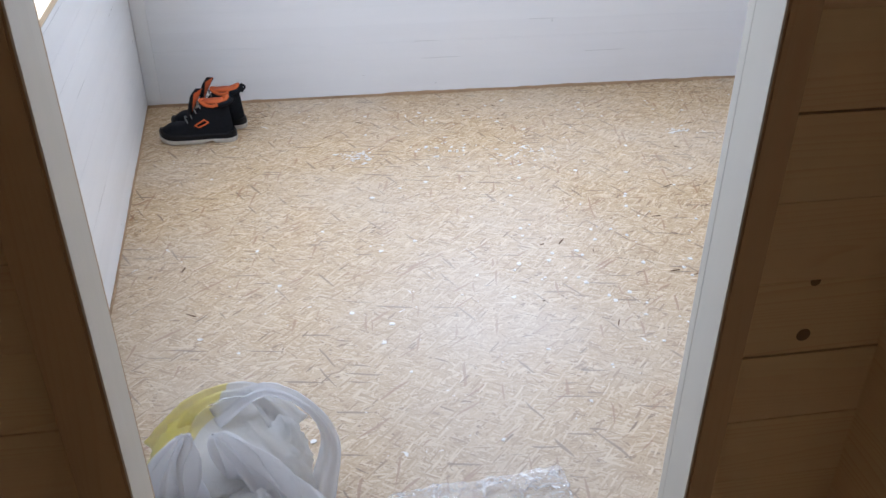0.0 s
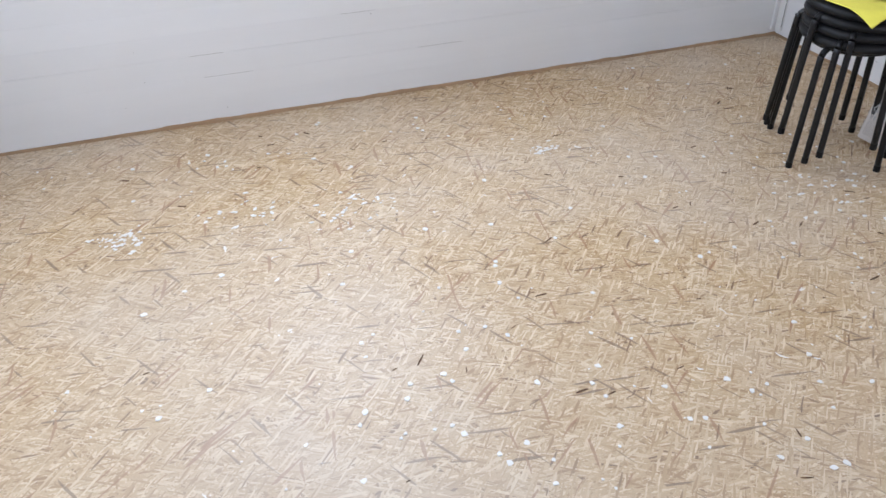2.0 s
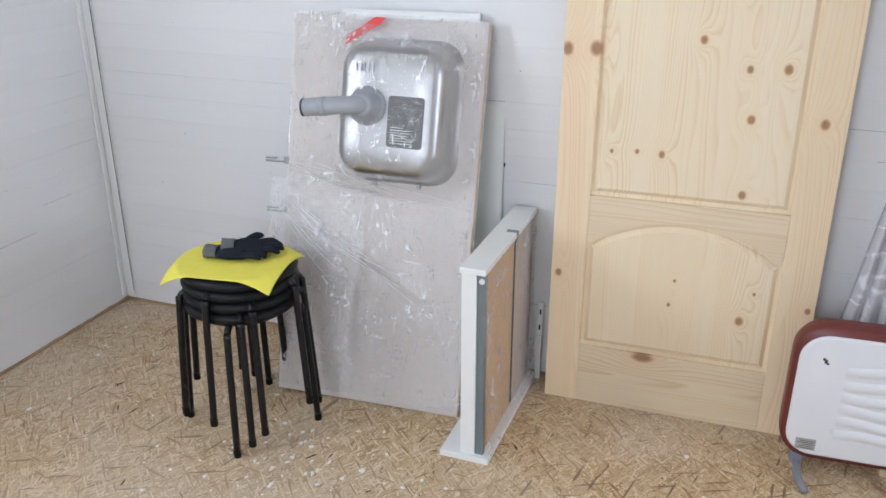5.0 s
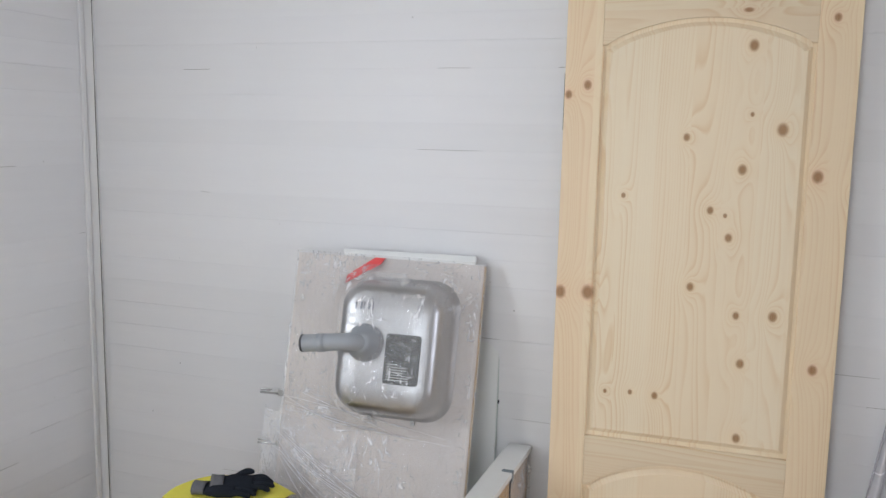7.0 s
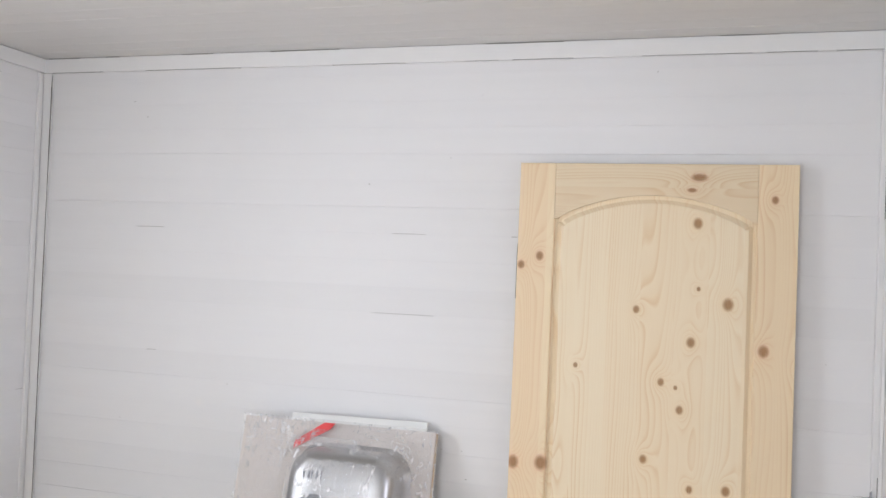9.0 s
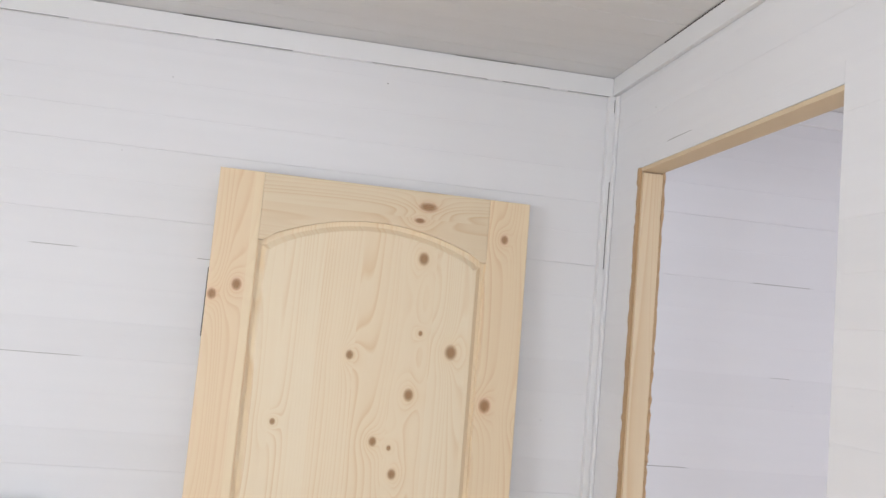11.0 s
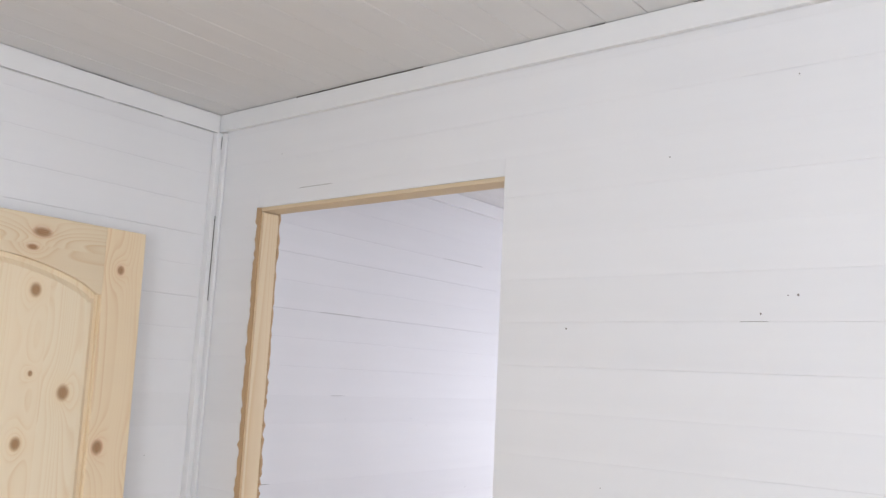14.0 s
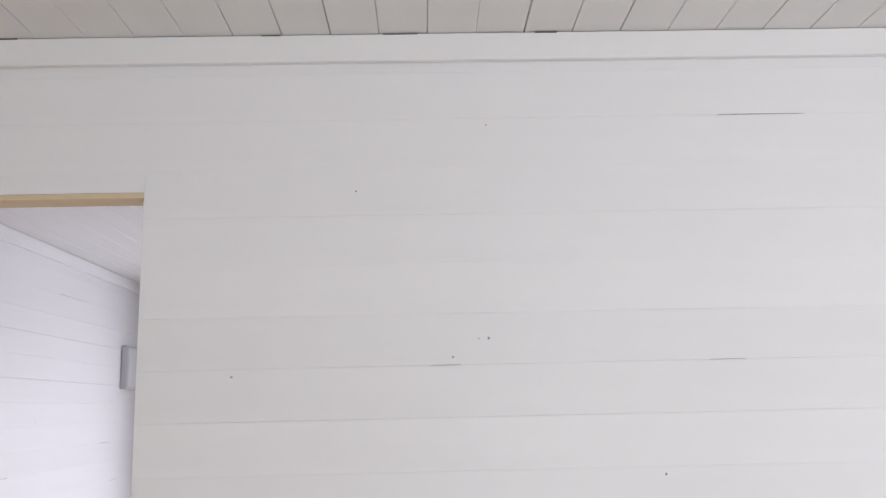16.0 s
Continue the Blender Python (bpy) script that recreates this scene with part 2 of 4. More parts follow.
def film_mat(name, clear=0.8, tint=(0.95, 0.95, 0.96), wrinkle=18.0):
    """Thin clear plastic: mostly see-through, with the glints on its wrinkles painted in as whitish opaque streaks."""
    m = mat(name, tint, 0.12)
    n = Net(m)
    v = n.coord()
    r1 = n.voro(n.mapping(v, (1, 1.0, 0.7), (0.3, 0.2, 0.4)), wrinkle, "DISTANCE_TO_EDGE").outputs["Distance"]
    r2 = n.noise(v, wrinkle * 1.6, 4, 0.6, 1.5)
    h = n.math("ADD", n.math("MULTIPLY", r1, 1.2), r2)
    n.bump(h, 0.6, 0.005)
    n.b.inputs["Specular IOR Level"].default_value = 0.9
    tr = n.node("ShaderNodeBsdfTransparent")
    mx = n.node("ShaderNodeMixShader")
    # glints painted by making thin broken streaks along the creases opaque and white
    def ridge(scale, rot, k, width):
        q = n.noise(n.mapping(v, scale, rot), k, 2, 0.5, 0.4)
        return n.ramp(n.math("ABSOLUTE", n.math("SUBTRACT", q, 0.5)), [(0.0, 1.0), (width, 0.0)])
    glint_lines = n.math("MAXIMUM", ridge((1, 2.8, 0.5), (0.5, 0, 0), wrinkle * 0.5, 0.017), ridge((1, 0.6, 2.6), (-0.35, 0, 0), wrinkle * 0.45, 0.015))
    dash = n.ramp(n.noise(v, wrinkle * 1.8, 2), [(0.44, 0.0), (0.52, 1.0)])
    glint_lines = n.math("MULTIPLY", glint_lines, dash)
    fine = n.ramp(n.noise(n.mapping(v, (1, 3.4, 0.9), (0.7, 0, 0)), wrinkle * 1.5, 4, 0.65, 1.0), [(0.595, 0.0), (0.655, 1.0)])
    where = n.ramp(n.noise(v, wrinkle * 0.28, 2), [(0.42, 0.12), (0.56, 1.0)])
    glint_mask = n.math("MULTIPLY", n.math("MAXIMUM", glint_lines, n.math("MULTIPLY", fine, 0.8)), where)
    n.put(mx.inputs[0], n.math("SUBTRACT", clear, n.math("MULTIPLY", glint_mask, 0.8), clamp=True))
    out = n.t.nodes["Material Output"]
    n.t.links.new(n.b.outputs[0], mx.inputs[1])
    n.t.links.new(tr.outputs[0], mx.inputs[2])
    n.t.links.new(mx.outputs[0], out.inputs[0])
    return m


def worn_mat(name, base, rough=0.5, metal=0.0, amount=0.15, scale=30.0, bump=0.15, spec=0.5):
    m = mat(name, base, rough, metal)
    m.node_tree.nodes["Principled BSDF"].inputs["Specular IOR Level"].default_value = spec
    n = Net(m)
    v = n.coord()
    a = n.noise(v, scale, 4, 0.6)
    b = n.noise(v, scale * 0.15, 2)
    k = n.math("ADD", n.math("MULTIPLY", a, amount), n.math("MULTIPLY", b, amount))
    n.put(n.b.inputs["Base Color"], n.mix(1.0, (*base, 1), n.math("SUBTRACT", 1.0 + amount, k), "MULTIPLY"))
    n.put(n.b.inputs["Roughness"], n.math("ADD", rough - 0.08, n.math("MULTIPLY", a, 0.16)))
    n.bump(a, bump, 0.001)
    return m


M_UNDER = worn_mat("brown_raw_edge", (0.40, 0.27, 0.16), 0.9, 0.0, 0.5, 12, 0.4)
M_BLACKTUBE = worn_mat("black_lacquered_tube", (0.008, 0.008, 0.009), 0.3, 0.0, 0.2, 30, 0.1, 0.3)
M_VINYL = worn_mat("black_vinyl", (0.008, 0.008, 0.009), 0.42, 0.0, 0.25, 80, 0.25, 0.2)
M_YELLOW = worn_mat("yellow_cloth", (0.80, 0.72, 0.10), 0.9, 0.0, 0.12, 220, 0.5)
M_GLOVE = worn_mat("dark_knitted_glove", (0.014, 0.017, 0.024), 0.85, 0.0, 0.4, 260, 0.8, 0.15)
M_CUFF = worn_mat("grey_knit_cuff", (0.12, 0.12, 0.13), 0.9, 0.0, 0.3, 200, 0.6)
M_STEEL = worn_mat("brushed_steel", (0.44, 0.44, 0.44), 0.36, 1.0, 0.1, 40, 0.05)
M_LAMINATE = worn_mat("grey_beige_laminate", (0.60, 0.555, 0.52), 0.5, 0.0, 0.06, 20, 0.05)
M_CHIP = worn_mat("chipboard_edge", (0.55, 0.42, 0.28), 0.85, 0.0, 0.3, 150, 0.3)
M_WHITEPANEL = worn_mat("white_melamine", (0.80, 0.81, 0.79), 0.4, 0.0, 0.04, 25, 0.04)
M_GREYSTRIP = worn_mat("blue_grey_metal", (0.22, 0.27, 0.30), 0.4, 0.6, 0.2, 40)
M_CARD = worn_mat("brown_cardboard", (0.56, 0.37, 0.19), 0.85, 0.0, 0.14, 30, 0.2)
M_PIPE = worn_mat("grey_plastic_pipe", (0.34, 0.36, 0.38), 0.45, 0.0, 0.1, 30, 0.05)
M_LABEL = mat("dark_label", (0.02, 0.024, 0.022), 0.45)
M_BAR = mat("pale_print", (0.55, 0.57, 0.55), 0.6)
M_RED = mat("red_zip_strip", (0.75, 0.05, 0.05), 0.35)
M_ZINC = worn_mat("zinc_hinge", (0.35, 0.35, 0.34), 0.35, 0.9, 0.2, 60)
M_HEATER = worn_mat("white_enamel", (0.80, 0.81, 0.83), 0.3, 0.0, 0.03, 15, 0.03)
M_MAROON = worn_mat("maroon_plastic", (0.15, 0.028, 0.022), 0.4, 0.0, 0.2, 40, 0.1)
M_FOOT = worn_mat("grey_plastic", (0.22, 0.23, 0.26), 0.5, 0.0, 0.1, 40)
M_STICKER = mat("grey_sticker", (0.42, 0.41, 0.40), 0.5)
M_INK = mat("dark_ink", (0.03, 0.03, 0.035), 0.6)
M_BOOT = worn_mat("black_nubuck", (0.009, 0.010, 0.013), 0.72, 0.0, 0.5, 90, 0.5, 0.15)
M_ORANGE = worn_mat("orange_lining", (0.62, 0.13, 0.03), 0.85, 0.0, 0.25, 150, 0.4)
M_SOLE = worn_mat("pale_rubber_sole", (0.50, 0.47, 0.42), 0.7, 0.0, 0.25, 60, 0.3)
M_LACE = worn_mat("speckled_lace", (0.22, 0.22, 0.21), 0.9, 0.0, 0.6, 400, 0.5)
M_FLAKE = mat("white_paint_flake", (0.80, 0.79, 0.77), 0.7)
M_SLIVER = mat("dark_wood_sliver", (0.14, 0.08, 0.045), 0.9)
M_FILM = film_mat("stretch_film", 0.86)
M_FILM2 = film_mat("clear_packing_film", 0.72, (0.9, 0.9, 0.9), 26.0)
M_SHEET = film_mat("milky_sheeting", 0.35, (0.80, 0.79, 0.82), 6.0)


def bag_mat(name, printed):
    m = mat(name, (0.92, 0.92, 0.94), 0.3)
    n = Net(m)
    v = n.coord()
    n.bump(n.math("ADD", n.noise(n.mapping(v, (1, 1, 0.35)), 40, 4, 0.6, 1.2), n.math("ABSOLUTE", n.math("SUBTRACT", n.noise(v, 18, 2, 0.5, 0.8), 0.5))), 0.7, 0.007)
    tl = n.node("ShaderNodeBsdfTranslucent")
    tl.inputs[0].default_value = (0.97, 0.97, 0.98, 1)
    mx = n.node("ShaderNodeMixShader")
    mx.inputs[0].default_value = 0.6
    n.t.links.new(n.b.outputs[0], mx.inputs[1])
    n.t.links.new(tl.outputs[0], mx.inputs[2])
    n.t.links.new(mx.outputs[0], n.t.nodes["Material Output"].inputs[0])
    if printed:
        x = n.xyz(v)
        d = n.math("ADD", n.math("MULTIPLY", x[0], -0.9), n.math("MULTIPLY", x[1], 0.55))
        edge = n.math("ADD", d, n.math("MULTIPLY", n.noise(v, 9, 2), 0.05))
        yel = n.math("GREATER_THAN", edge, 0.10)
        col = n.mix(yel, (0.82, 0.82, 0.80), (0.85, 0.70, 0.06))
        spot = n.math("MULTIPLY", n.math("GREATER_THAN", n.noise(n.mapping(v, (1, 1, 1), (0, 0, 0), (4.2, 1.3, 0)), 12, 1), 0.6), n.math("GREATER_THAN", edge, 0.115))
        col = n.mix(spot, col, (0.10, 0.08, 0.32))
        n.put(n.b.inputs["Base Color"], col)
    return m


M_BAG = bag_mat("white_carrier_film", False)
M_BAGP = bag_mat("printed_carrier_film", True)


def glass_mat():
    m = mat("window_glass", (1, 1, 1), 0.02)
    m.node_tree.nodes["Principled BSDF"].inputs["Transmission Weight"].default_value = 1.0
    return m


M_GLASS = glass_mat()

# ---- mesh helpers ----


def link(name, bm, material, parent=None, label="", smooth=False):
    me = bpy.data.meshes.new(name)
    bmesh.ops.recalc_face_normals(bm, faces=bm.faces[:])
    for f in bm.faces:
        f.smooth = smooth
    bm.to_mesh(me)
    bm.free()
    me.materials.append(material)
    ob = new(name, me)
    if parent is not None:
        ob.parent = parent
    if label:
        ob["label"] = label
    return ob


def part(name, bm, material, parent, label="", smooth=False):
    return link(name, bm, material, parent, label, smooth)


def thing(name, m, label, category, group=""):
    ob = new(name)
    ob.matrix_world = m
    return tagged(ob, label, category, group)


def box(lo, hi, bevel=0.0, bm=None):
    bm = bm or bmesh.new()
    x0, y0, z0 = lo
    x1, y1, z1 = hi
    vs = [bm.verts.new(p) for p in ((x0, y0, z0), (x1, y0, z0), (x1, y1, z0), (x0, y1, z0), (x0, y0, z1), (x1, y0, z1), (x1, y1, z1), (x0, y1, z1))]
    fs = [bm.faces.new([vs[i] for i in q]) for q in ((3, 2, 1, 0), (4, 5, 6, 7), (0, 1, 5, 4), (1, 2, 6, 5), (2, 3, 7, 6), (3, 0, 4, 7))]
    if bevel:
        es = list({e for f in fs for e in f.edges})
        bmesh.ops.bevel(bm, geom=es, offset=bevel, segments=2, profile=0.6, affect="EDGES")
    return bm


def prism(outline, axis_lo, axis_hi, bm=None, bevel=0.0):
    """An outline in y and z, made solid between two x."""
    bm = bm or bmesh.new()
    a = [bm.verts.new((axis_lo, y, z)) for y, z in outline]
    b = [bm.verts.new((axis_hi, y, z)) for y, z in outline]
    k = len(a)
    fa = bm.faces.new(a)
    bm.faces.new(b[::-1])
    for i in range(k):
        bm.faces.new((a[i], b[i], b[(i + 1) % k], a[(i + 1) % k]))
    if bevel:
        bmesh.ops.bevel(bm, geom=list(fa.edges), offset=bevel, segments=2, profile=0.5, affect="EDGES")
    return bm


def tube(path, r, sides=10, bm=None, cap=True):
    """A round tube along a path; r is a number or one for each point."""
    bm = bm or bmesh.new()
    pts = [Vector(p) for p in path]
    rs = r if isinstance(r, (list, tuple)) else [r] * len(pts)
    rings = []
    side = None
    for i, p in enumerate(pts):
        d = (pts[min(i + 1, len(pts) - 1)] - pts[max(i - 1, 0)]).normalized()
        ref = side if side is not None else (Vector((0, 0, 1)) if abs(d.z) < 0.9 else Vector((1, 0, 0)))
        side = (ref - d * ref.dot(d)).normalized()
        up = d.cross(side)
        rings.append([bm.verts.new(p + (side * math.cos(a) + up * math.sin(a)) * rs[i]) for a in [2 * math.pi * j / sides for j in range(sides)]])
    for a, b in zip(rings, rings[1:]):
        for j in range(sides):
            bm.faces.new((a[j], a[(j + 1) % sides], b[(j + 1) % sides], b[j]))
    if cap:
        bm.faces.new(rings[0][::-1])
        bm.faces.new(rings[-1])
    return bm


def loft(rings, bm=None, closed=True, cap=True):
    bm = bm or bmesh.new()
    vr = [[bm.verts.new(p) for p in ring] for ring in rings]
    for a, b in zip(vr, vr[1:]):
        k = len(a)
        for j in range(k if closed else k - 1):
            bm.faces.new((a[j], a[(j + 1) % k], b[(j + 1) % k], b[j]))
    if cap and closed:
        bm.faces.new(vr[0][::-1])
        bm.faces.new(vr[-1])
    return bm


def smooth_path(pts, per=6):
    """A curve through the points."""
    p = [Vector(q) for q in pts]
    out = []
    for i in range(len(p) - 1):
        a, b, c, d = p[max(i - 1, 0)], p[i], p[i + 1], p[min(i + 2, len(p) - 1)]
        for k in range(per):
            s = k / per
            out.append(0.5 * ((2 * b) + (c - a) * s + (2 * a - 5 * b + 4 * c - d) * s * s + (3 * b - a - 3 * c + d) * s ** 3))
    out.append(p[-1])
    return out


def rrect(w, h, r, seg=6):
    """A rounded rectangle round 0, 0, as (a, b) pairs."""
    out = []
    for cx, cy, a0 in ((w / 2 - r, h / 2 - r, 0), (-w / 2 + r, h / 2 - r, 90), (-w / 2 + r, -h / 2 + r, 180), (w / 2 - r, -h / 2 + r, 270)):
        for i in range(seg + 1):
            a = radians(a0 + 90 * i / seg)
            out.append((cx + r * math.cos(a), cy + r * math.sin(a)))
    return out


def sheet(nu, nv, fn, bm=None):
    """A grid of faces; fn(s, t) gives the place."""
    bm = bm or bmesh.new()
    g = [[bm.verts.new(fn(i / nu, j / nv)) for j in range(nv + 1)] for i in range(nu + 1)]
    for i in range(nu):
        for j in range(nv):
            bm.faces.new((g[i][j], g[i + 1][j], g[i + 1][j + 1], g[i][j + 1]))
    return bm


def thicken(ob, t):
    md = ob.modifiers.new("thickness", "SOLIDIFY")
    md.thickness, md.offset = t, 0
    return ob


# ---- the rooms ----
CEIL = 2.372
PITCH = 0.0843


def wall(name, p0, p1, thick, holes=(), board=M_PAINT, label="", z_low=0.0, pitch=PITCH, gap=0.0005, core=M_CORE, nails=True, seed=1, height=CEIL):
    """A boarded wall from p0 to p1, its boarded face to the left of that way. holes: (u0, u1, z0, z1)."""
    rng = random.Random(seed)
    p0, p1 = Vector((*p0, 0)), Vector((*p1, 0))
    length = (p1 - p0).length
    ang = math.atan2(p1.y - p0.y, p1.x - p0.x)
    m = Matrix.Translation(p0) @ Matrix.Rotation(ang, 4, "Z")
    bm = bmesh.new()
    us = sorted({0.0, length, *[h[0] for h in holes], *[h[1] for h in holes]})
    for a, b in zip(us, us[1:]):
        cuts = sorted([(h[2], h[3]) for h in holes if h[0] < (a + b) / 2 < h[1]])
        z = 0.0
        for c0, c1 in cuts + [(height, height)]:
            if c0 - z > 0.001:
                box((a, -thick, z), (b, -0.015, c0), 0, bm)
            z = c1
    root = link(name, bm, core)
    root.matrix_world = m
    tagged(root, label, "wall", kind="structure")
    cache = {}
    z = z_low
    row = 0
    while z < height - 0.004:
        top = min(z + pitch, height)
        spans = [(0.0, length, z, top)]
        for h in holes:
            if h[2] < top and z < h[3]:
                spans = [q for s in spans for q in ((s[0], min(s[1], h[0]), z, top), (max(s[0], h[1]), s[1], z, top)) if q[1] - q[0] > 0.004]
                if h[2] - z > 0.004:
                    spans.append((h[0] + 0.0005, h[1] - 0.0005, z, h[2]))
                if top - h[3] > 0.004:
                    spans.append((h[0] + 0.0005, h[1] - 0.0005, h[3], top))
        g = gap * rng.choice((0.1, 0.2, 0.3, 0.5, 0.7, 1.0))
        for a, b, zl, zt in spans:
            key = (round(b - a, 3), round(zt - zl, 4), round(g, 5))
            if key not in cache:
                me = bpy.data.meshes.new("plank")
                pb = bmesh.new()
                c = 0.0003
                hgt = zt - zl - g
                ys = [(-0.0145, 0), (-c, 0), (0, c), (0, hgt - c), (-c, hgt), (-0.0145, hgt)]
                loft([[(0, y, q) for y, q in ys], [(b - a, y, q) for y, q in ys]], pb)
                bmesh.ops.recalc_face_normals(pb, faces=pb.faces[:])
                pb.to_mesh(me)
                pb.free()
                me.materials.append(board)
                cache[key] = me
            ob = new("plank", cache[key])
            ob.parent = root
            ob.location = (a, rng.uniform(-0.0003, 0.0), zl)
        z = top
        row += 1
    if nails:
        nb = bmesh.new()
        rows = int((height - z_low) / pitch)
        for i in range(int(length * 16)):
            u = round(rng.uniform(0.05, length - 0.05) / 0.42) * 0.42 + rng.uniform(-0.02, 0.02) if rng.random() < 0.6 else rng.uniform(0.03, length - 0.03)
            zz = z_low + (rng.randrange(rows) + rng.choice((0.15, 0.5, 0.85))) * pitch
            if any(h[0] - 0.01 < u < h[1] + 0.01 and h[2] - 0.01 < zz < h[3] + 0.01 for h in holes) or not 0.02 < u < length - 0.02:
                continue
            r = rng.uniform(0.0008, 0.0024)
            k = 6
            ring = [(u + r * rng.uniform(0.6, 1.4) * math.cos(6.283 * j / k), 0.0008, zz + r * rng.uniform(0.6, 1.2) * math.sin(6.283 * j / k)) for j in range(k)]
            nb.faces.new([nb.verts.new(q) for q in ring])
        for i in range(int(length * 9)):
            u, zz = rng.uniform(0.03, length - 0.3), z_low + rng.randrange(1, rows) * pitch
            w = rng.uniform(0.02, 0.22)
            if any(h[0] - w - 0.02 < u < h[1] + 0.01 and h[2] - 0.01 < zz < h[3] + 0.01 for h in holes):
                continue
            t = rng.uniform(0.0003, 0.0008)
            ring = [(u, 0.0004, zz - 0.0004), (u + w, 0.0004, zz - 0.0004), (u + w * 0.9, 0.0004, zz + t), (u + w * 0.1, 0.0004, zz + t)]
            nb.faces.new([nb.verts.new(q) for q in ring])
        nn = link("nail_mark", nb, M_NAIL, root)
        nn["kind"] = "stuff"
    return root


M_NAIL = mat("nail_hole", (0.22, 0.20, 0.18), 0.9)

floor = link("floor", box((-1.6, -1.7, -0.04), (4.0, 4.75, 0.0)), M_OSB)
tagged(floor, "bare strand board floor with white paint spatter", "floor", kind="structure")

# ceiling boards, all in one mesh
cb = bmesh.new()
x = -0.3
rng = random.Random(4)
while x < 3.9:
    g = rng.choice((0.0005, 0.0008, 0.0011, 0.0016))
    dz = rng.uniform(0, 0.001)
    c = 0.0010
    prof = [(x, CEIL + 0.016), (x, CEIL + c + dz), (x + c, CEIL + dz), (x + PITCH - g - c, CEIL + dz), (x + PITCH - g, CEIL + c + dz), (x + PITCH - g, CEIL + 0.016)]
    loft([[(a, -1.6, b) for a, b in prof], [(a, 4.7, b) for a, b in prof]], cb)
    x += PITCH
box((-1.6, -1.7, CEIL + 0.016), (4.0, 4.75, CEIL + 0.1), 0, cb)
ceiling = tagged(link("ceiling", cb, M_CEIL), "white painted tongue and groove board ceiling", "ceiling", kind="structure")

A0, A1 = (-0.163, 4.392), (0.035, 1.30)
B0, B1 = (3.86, 4.326), (-0.33, 4.38)
WIN_A = (1.09, 2.19, 0.872, 2.02)
WIN_B = (1.72, 2.72, 1.1, 2.0)
wall("wall_north", B0, B1, 0.16, [WIN_B], label="white painted horizontal board wall", z_low=0.011, seed=2)
wall("wall_west", A0, A1, 0.16, [WIN_A], label="white painted horizontal board wall with a window", z_low=0.012, seed=3)
wall("wall_east", (3.672, -1.5), (3.672, 4.40), 0.16, label="white painted horizontal board wall", z_low=0.011, seed=5)
OPEN_D = (2.711 - 1.31, 3.478 - 1.31, -0.01, 2.098)
wall("wall_south", (1.31, 1.557), (3.672, 1.557), 0.035, [OPEN_D], gap=0.0002, label="white painted board wall with a sawn doorway", z_low=0.028, seed=6)
wall("wall_south_inner", (3.672, 1.499), (1.31, 1.499), 0.022, [(3.672 - 3.478, 3.672 - 2.711, -0.01, 2.098)], label="white painted boards on the far side", seed=7)
# the far room
wall("far_room_wall_south", (1.9, -1.42), (3.672, -1.42), 0.12, [(0.25, 1.05, 0.85, 1.95)], label="white painted board wall", seed=8)
wall("far_room_wall_west", (1.9, 1.498), (1.9, -1.42), 0.10, label="white painted board wall", seed=9, nails=False)
# the passage
wall("passage_wall_north", (1.9, 1.374), (1.186, 1.374), 0.07, label="unpainted brown pine board wall", board=M_BROWN, pitch=0.135, gap=0.004, core=M_GAP, seed=10, nails=False)
wall("passage_wall_north_west", (0.247, 1.374), (-0.75, 1.374), 0.07, label="unpainted brown pine board wall", board=M_BROWN, pitch=0.135, gap=0.004, core=M_GAP, seed=11, nails=False)
wall("passage_wall_east", (1.46, -1.3), (1.46, 1.374), 0.08, label="unpainted brown pine board wall", board=M_BROWN, pitch=0.135, seed=12, nails=False)
wall("passage_wall_west", (-0.72, 1.374), (-0.72, -1.3), 0.08, label="unpainted brown pine board wall", board=M_BROWN, pitch=0.135, seed=13, nails=False)
wall("passage_wall_south", (-0.72, -1.3), (1.46, -1.3), 0.08, label="unpainted brown pine board wall", board=M_BROWN, pitch=0.135, seed=14, nails=False)


def trim(name, lo, hi, label, material=M_TRIM, bevel=0.002, m=None):
    ob = link(name, box(lo, hi, bevel), material)
    if m is not None:
        ob.matrix_world = m
    return tagged(ob, label, "trim", kind="structure")


def wall_frame(p0, p1):
    return Matrix.Translation((*p0, 0)) @ Matrix.Rotation(math.atan2(p1[1] - p0[1], p1[0] - p0[0]), 4, "Z")


MB, MA = wall_frame(B0, B1), wall_frame(A0, A1)
CORN = "white painted cornice batten along the ceiling"
trim("cornice_trim", (3.658, 1.57, CEIL - 0.052), (3.6715, 4.33, CEIL - 0.001), CORN)
trim("cornice_trim", (1.32, 1.5575, CEIL - 0.05), (3.657, 1.571, CEIL - 0.001), CORN)
trim("cornice_trim", (0.2, 0.0005, CEIL - 0.05), (4.0, 0.014, CEIL - 0.001), CORN, m=MB)
trim("cornice_trim", (0.0, 0.0005, CEIL - 0.05), (2.9, 0.014, CEIL - 0.001), CORN, m=MA)
trim("cornice_trim", (3.658, -1.41, CEIL - 0.05), (3.6715, 1.498, CEIL - 0.001), CORN)
CORNR = "white painted corner batten"
trim("corner_trim", (3.650, 1.5575, 0.03), (3.6715, 1.580, CEIL - 0.053), CORNR)
trim("corner_trim", (3.633, 1.5575, 0.03), (3.649, 1.566, CEIL - 0.053), CORNR)
trim("corner_trim", (3.660, 4.285, 0.03), (3.6715, 4.332, CEIL - 0.053), CORNR)
trim("corner_trim", (0.203, 0.0005, 0.03), (0.222, 0.011, CEIL - 0.053), CORNR, m=MB)
trim("corner_trim", (3.955, 0.0005, 0.035), (4.018, 0.012, CEIL - 0.053), CORNR, m=MB)
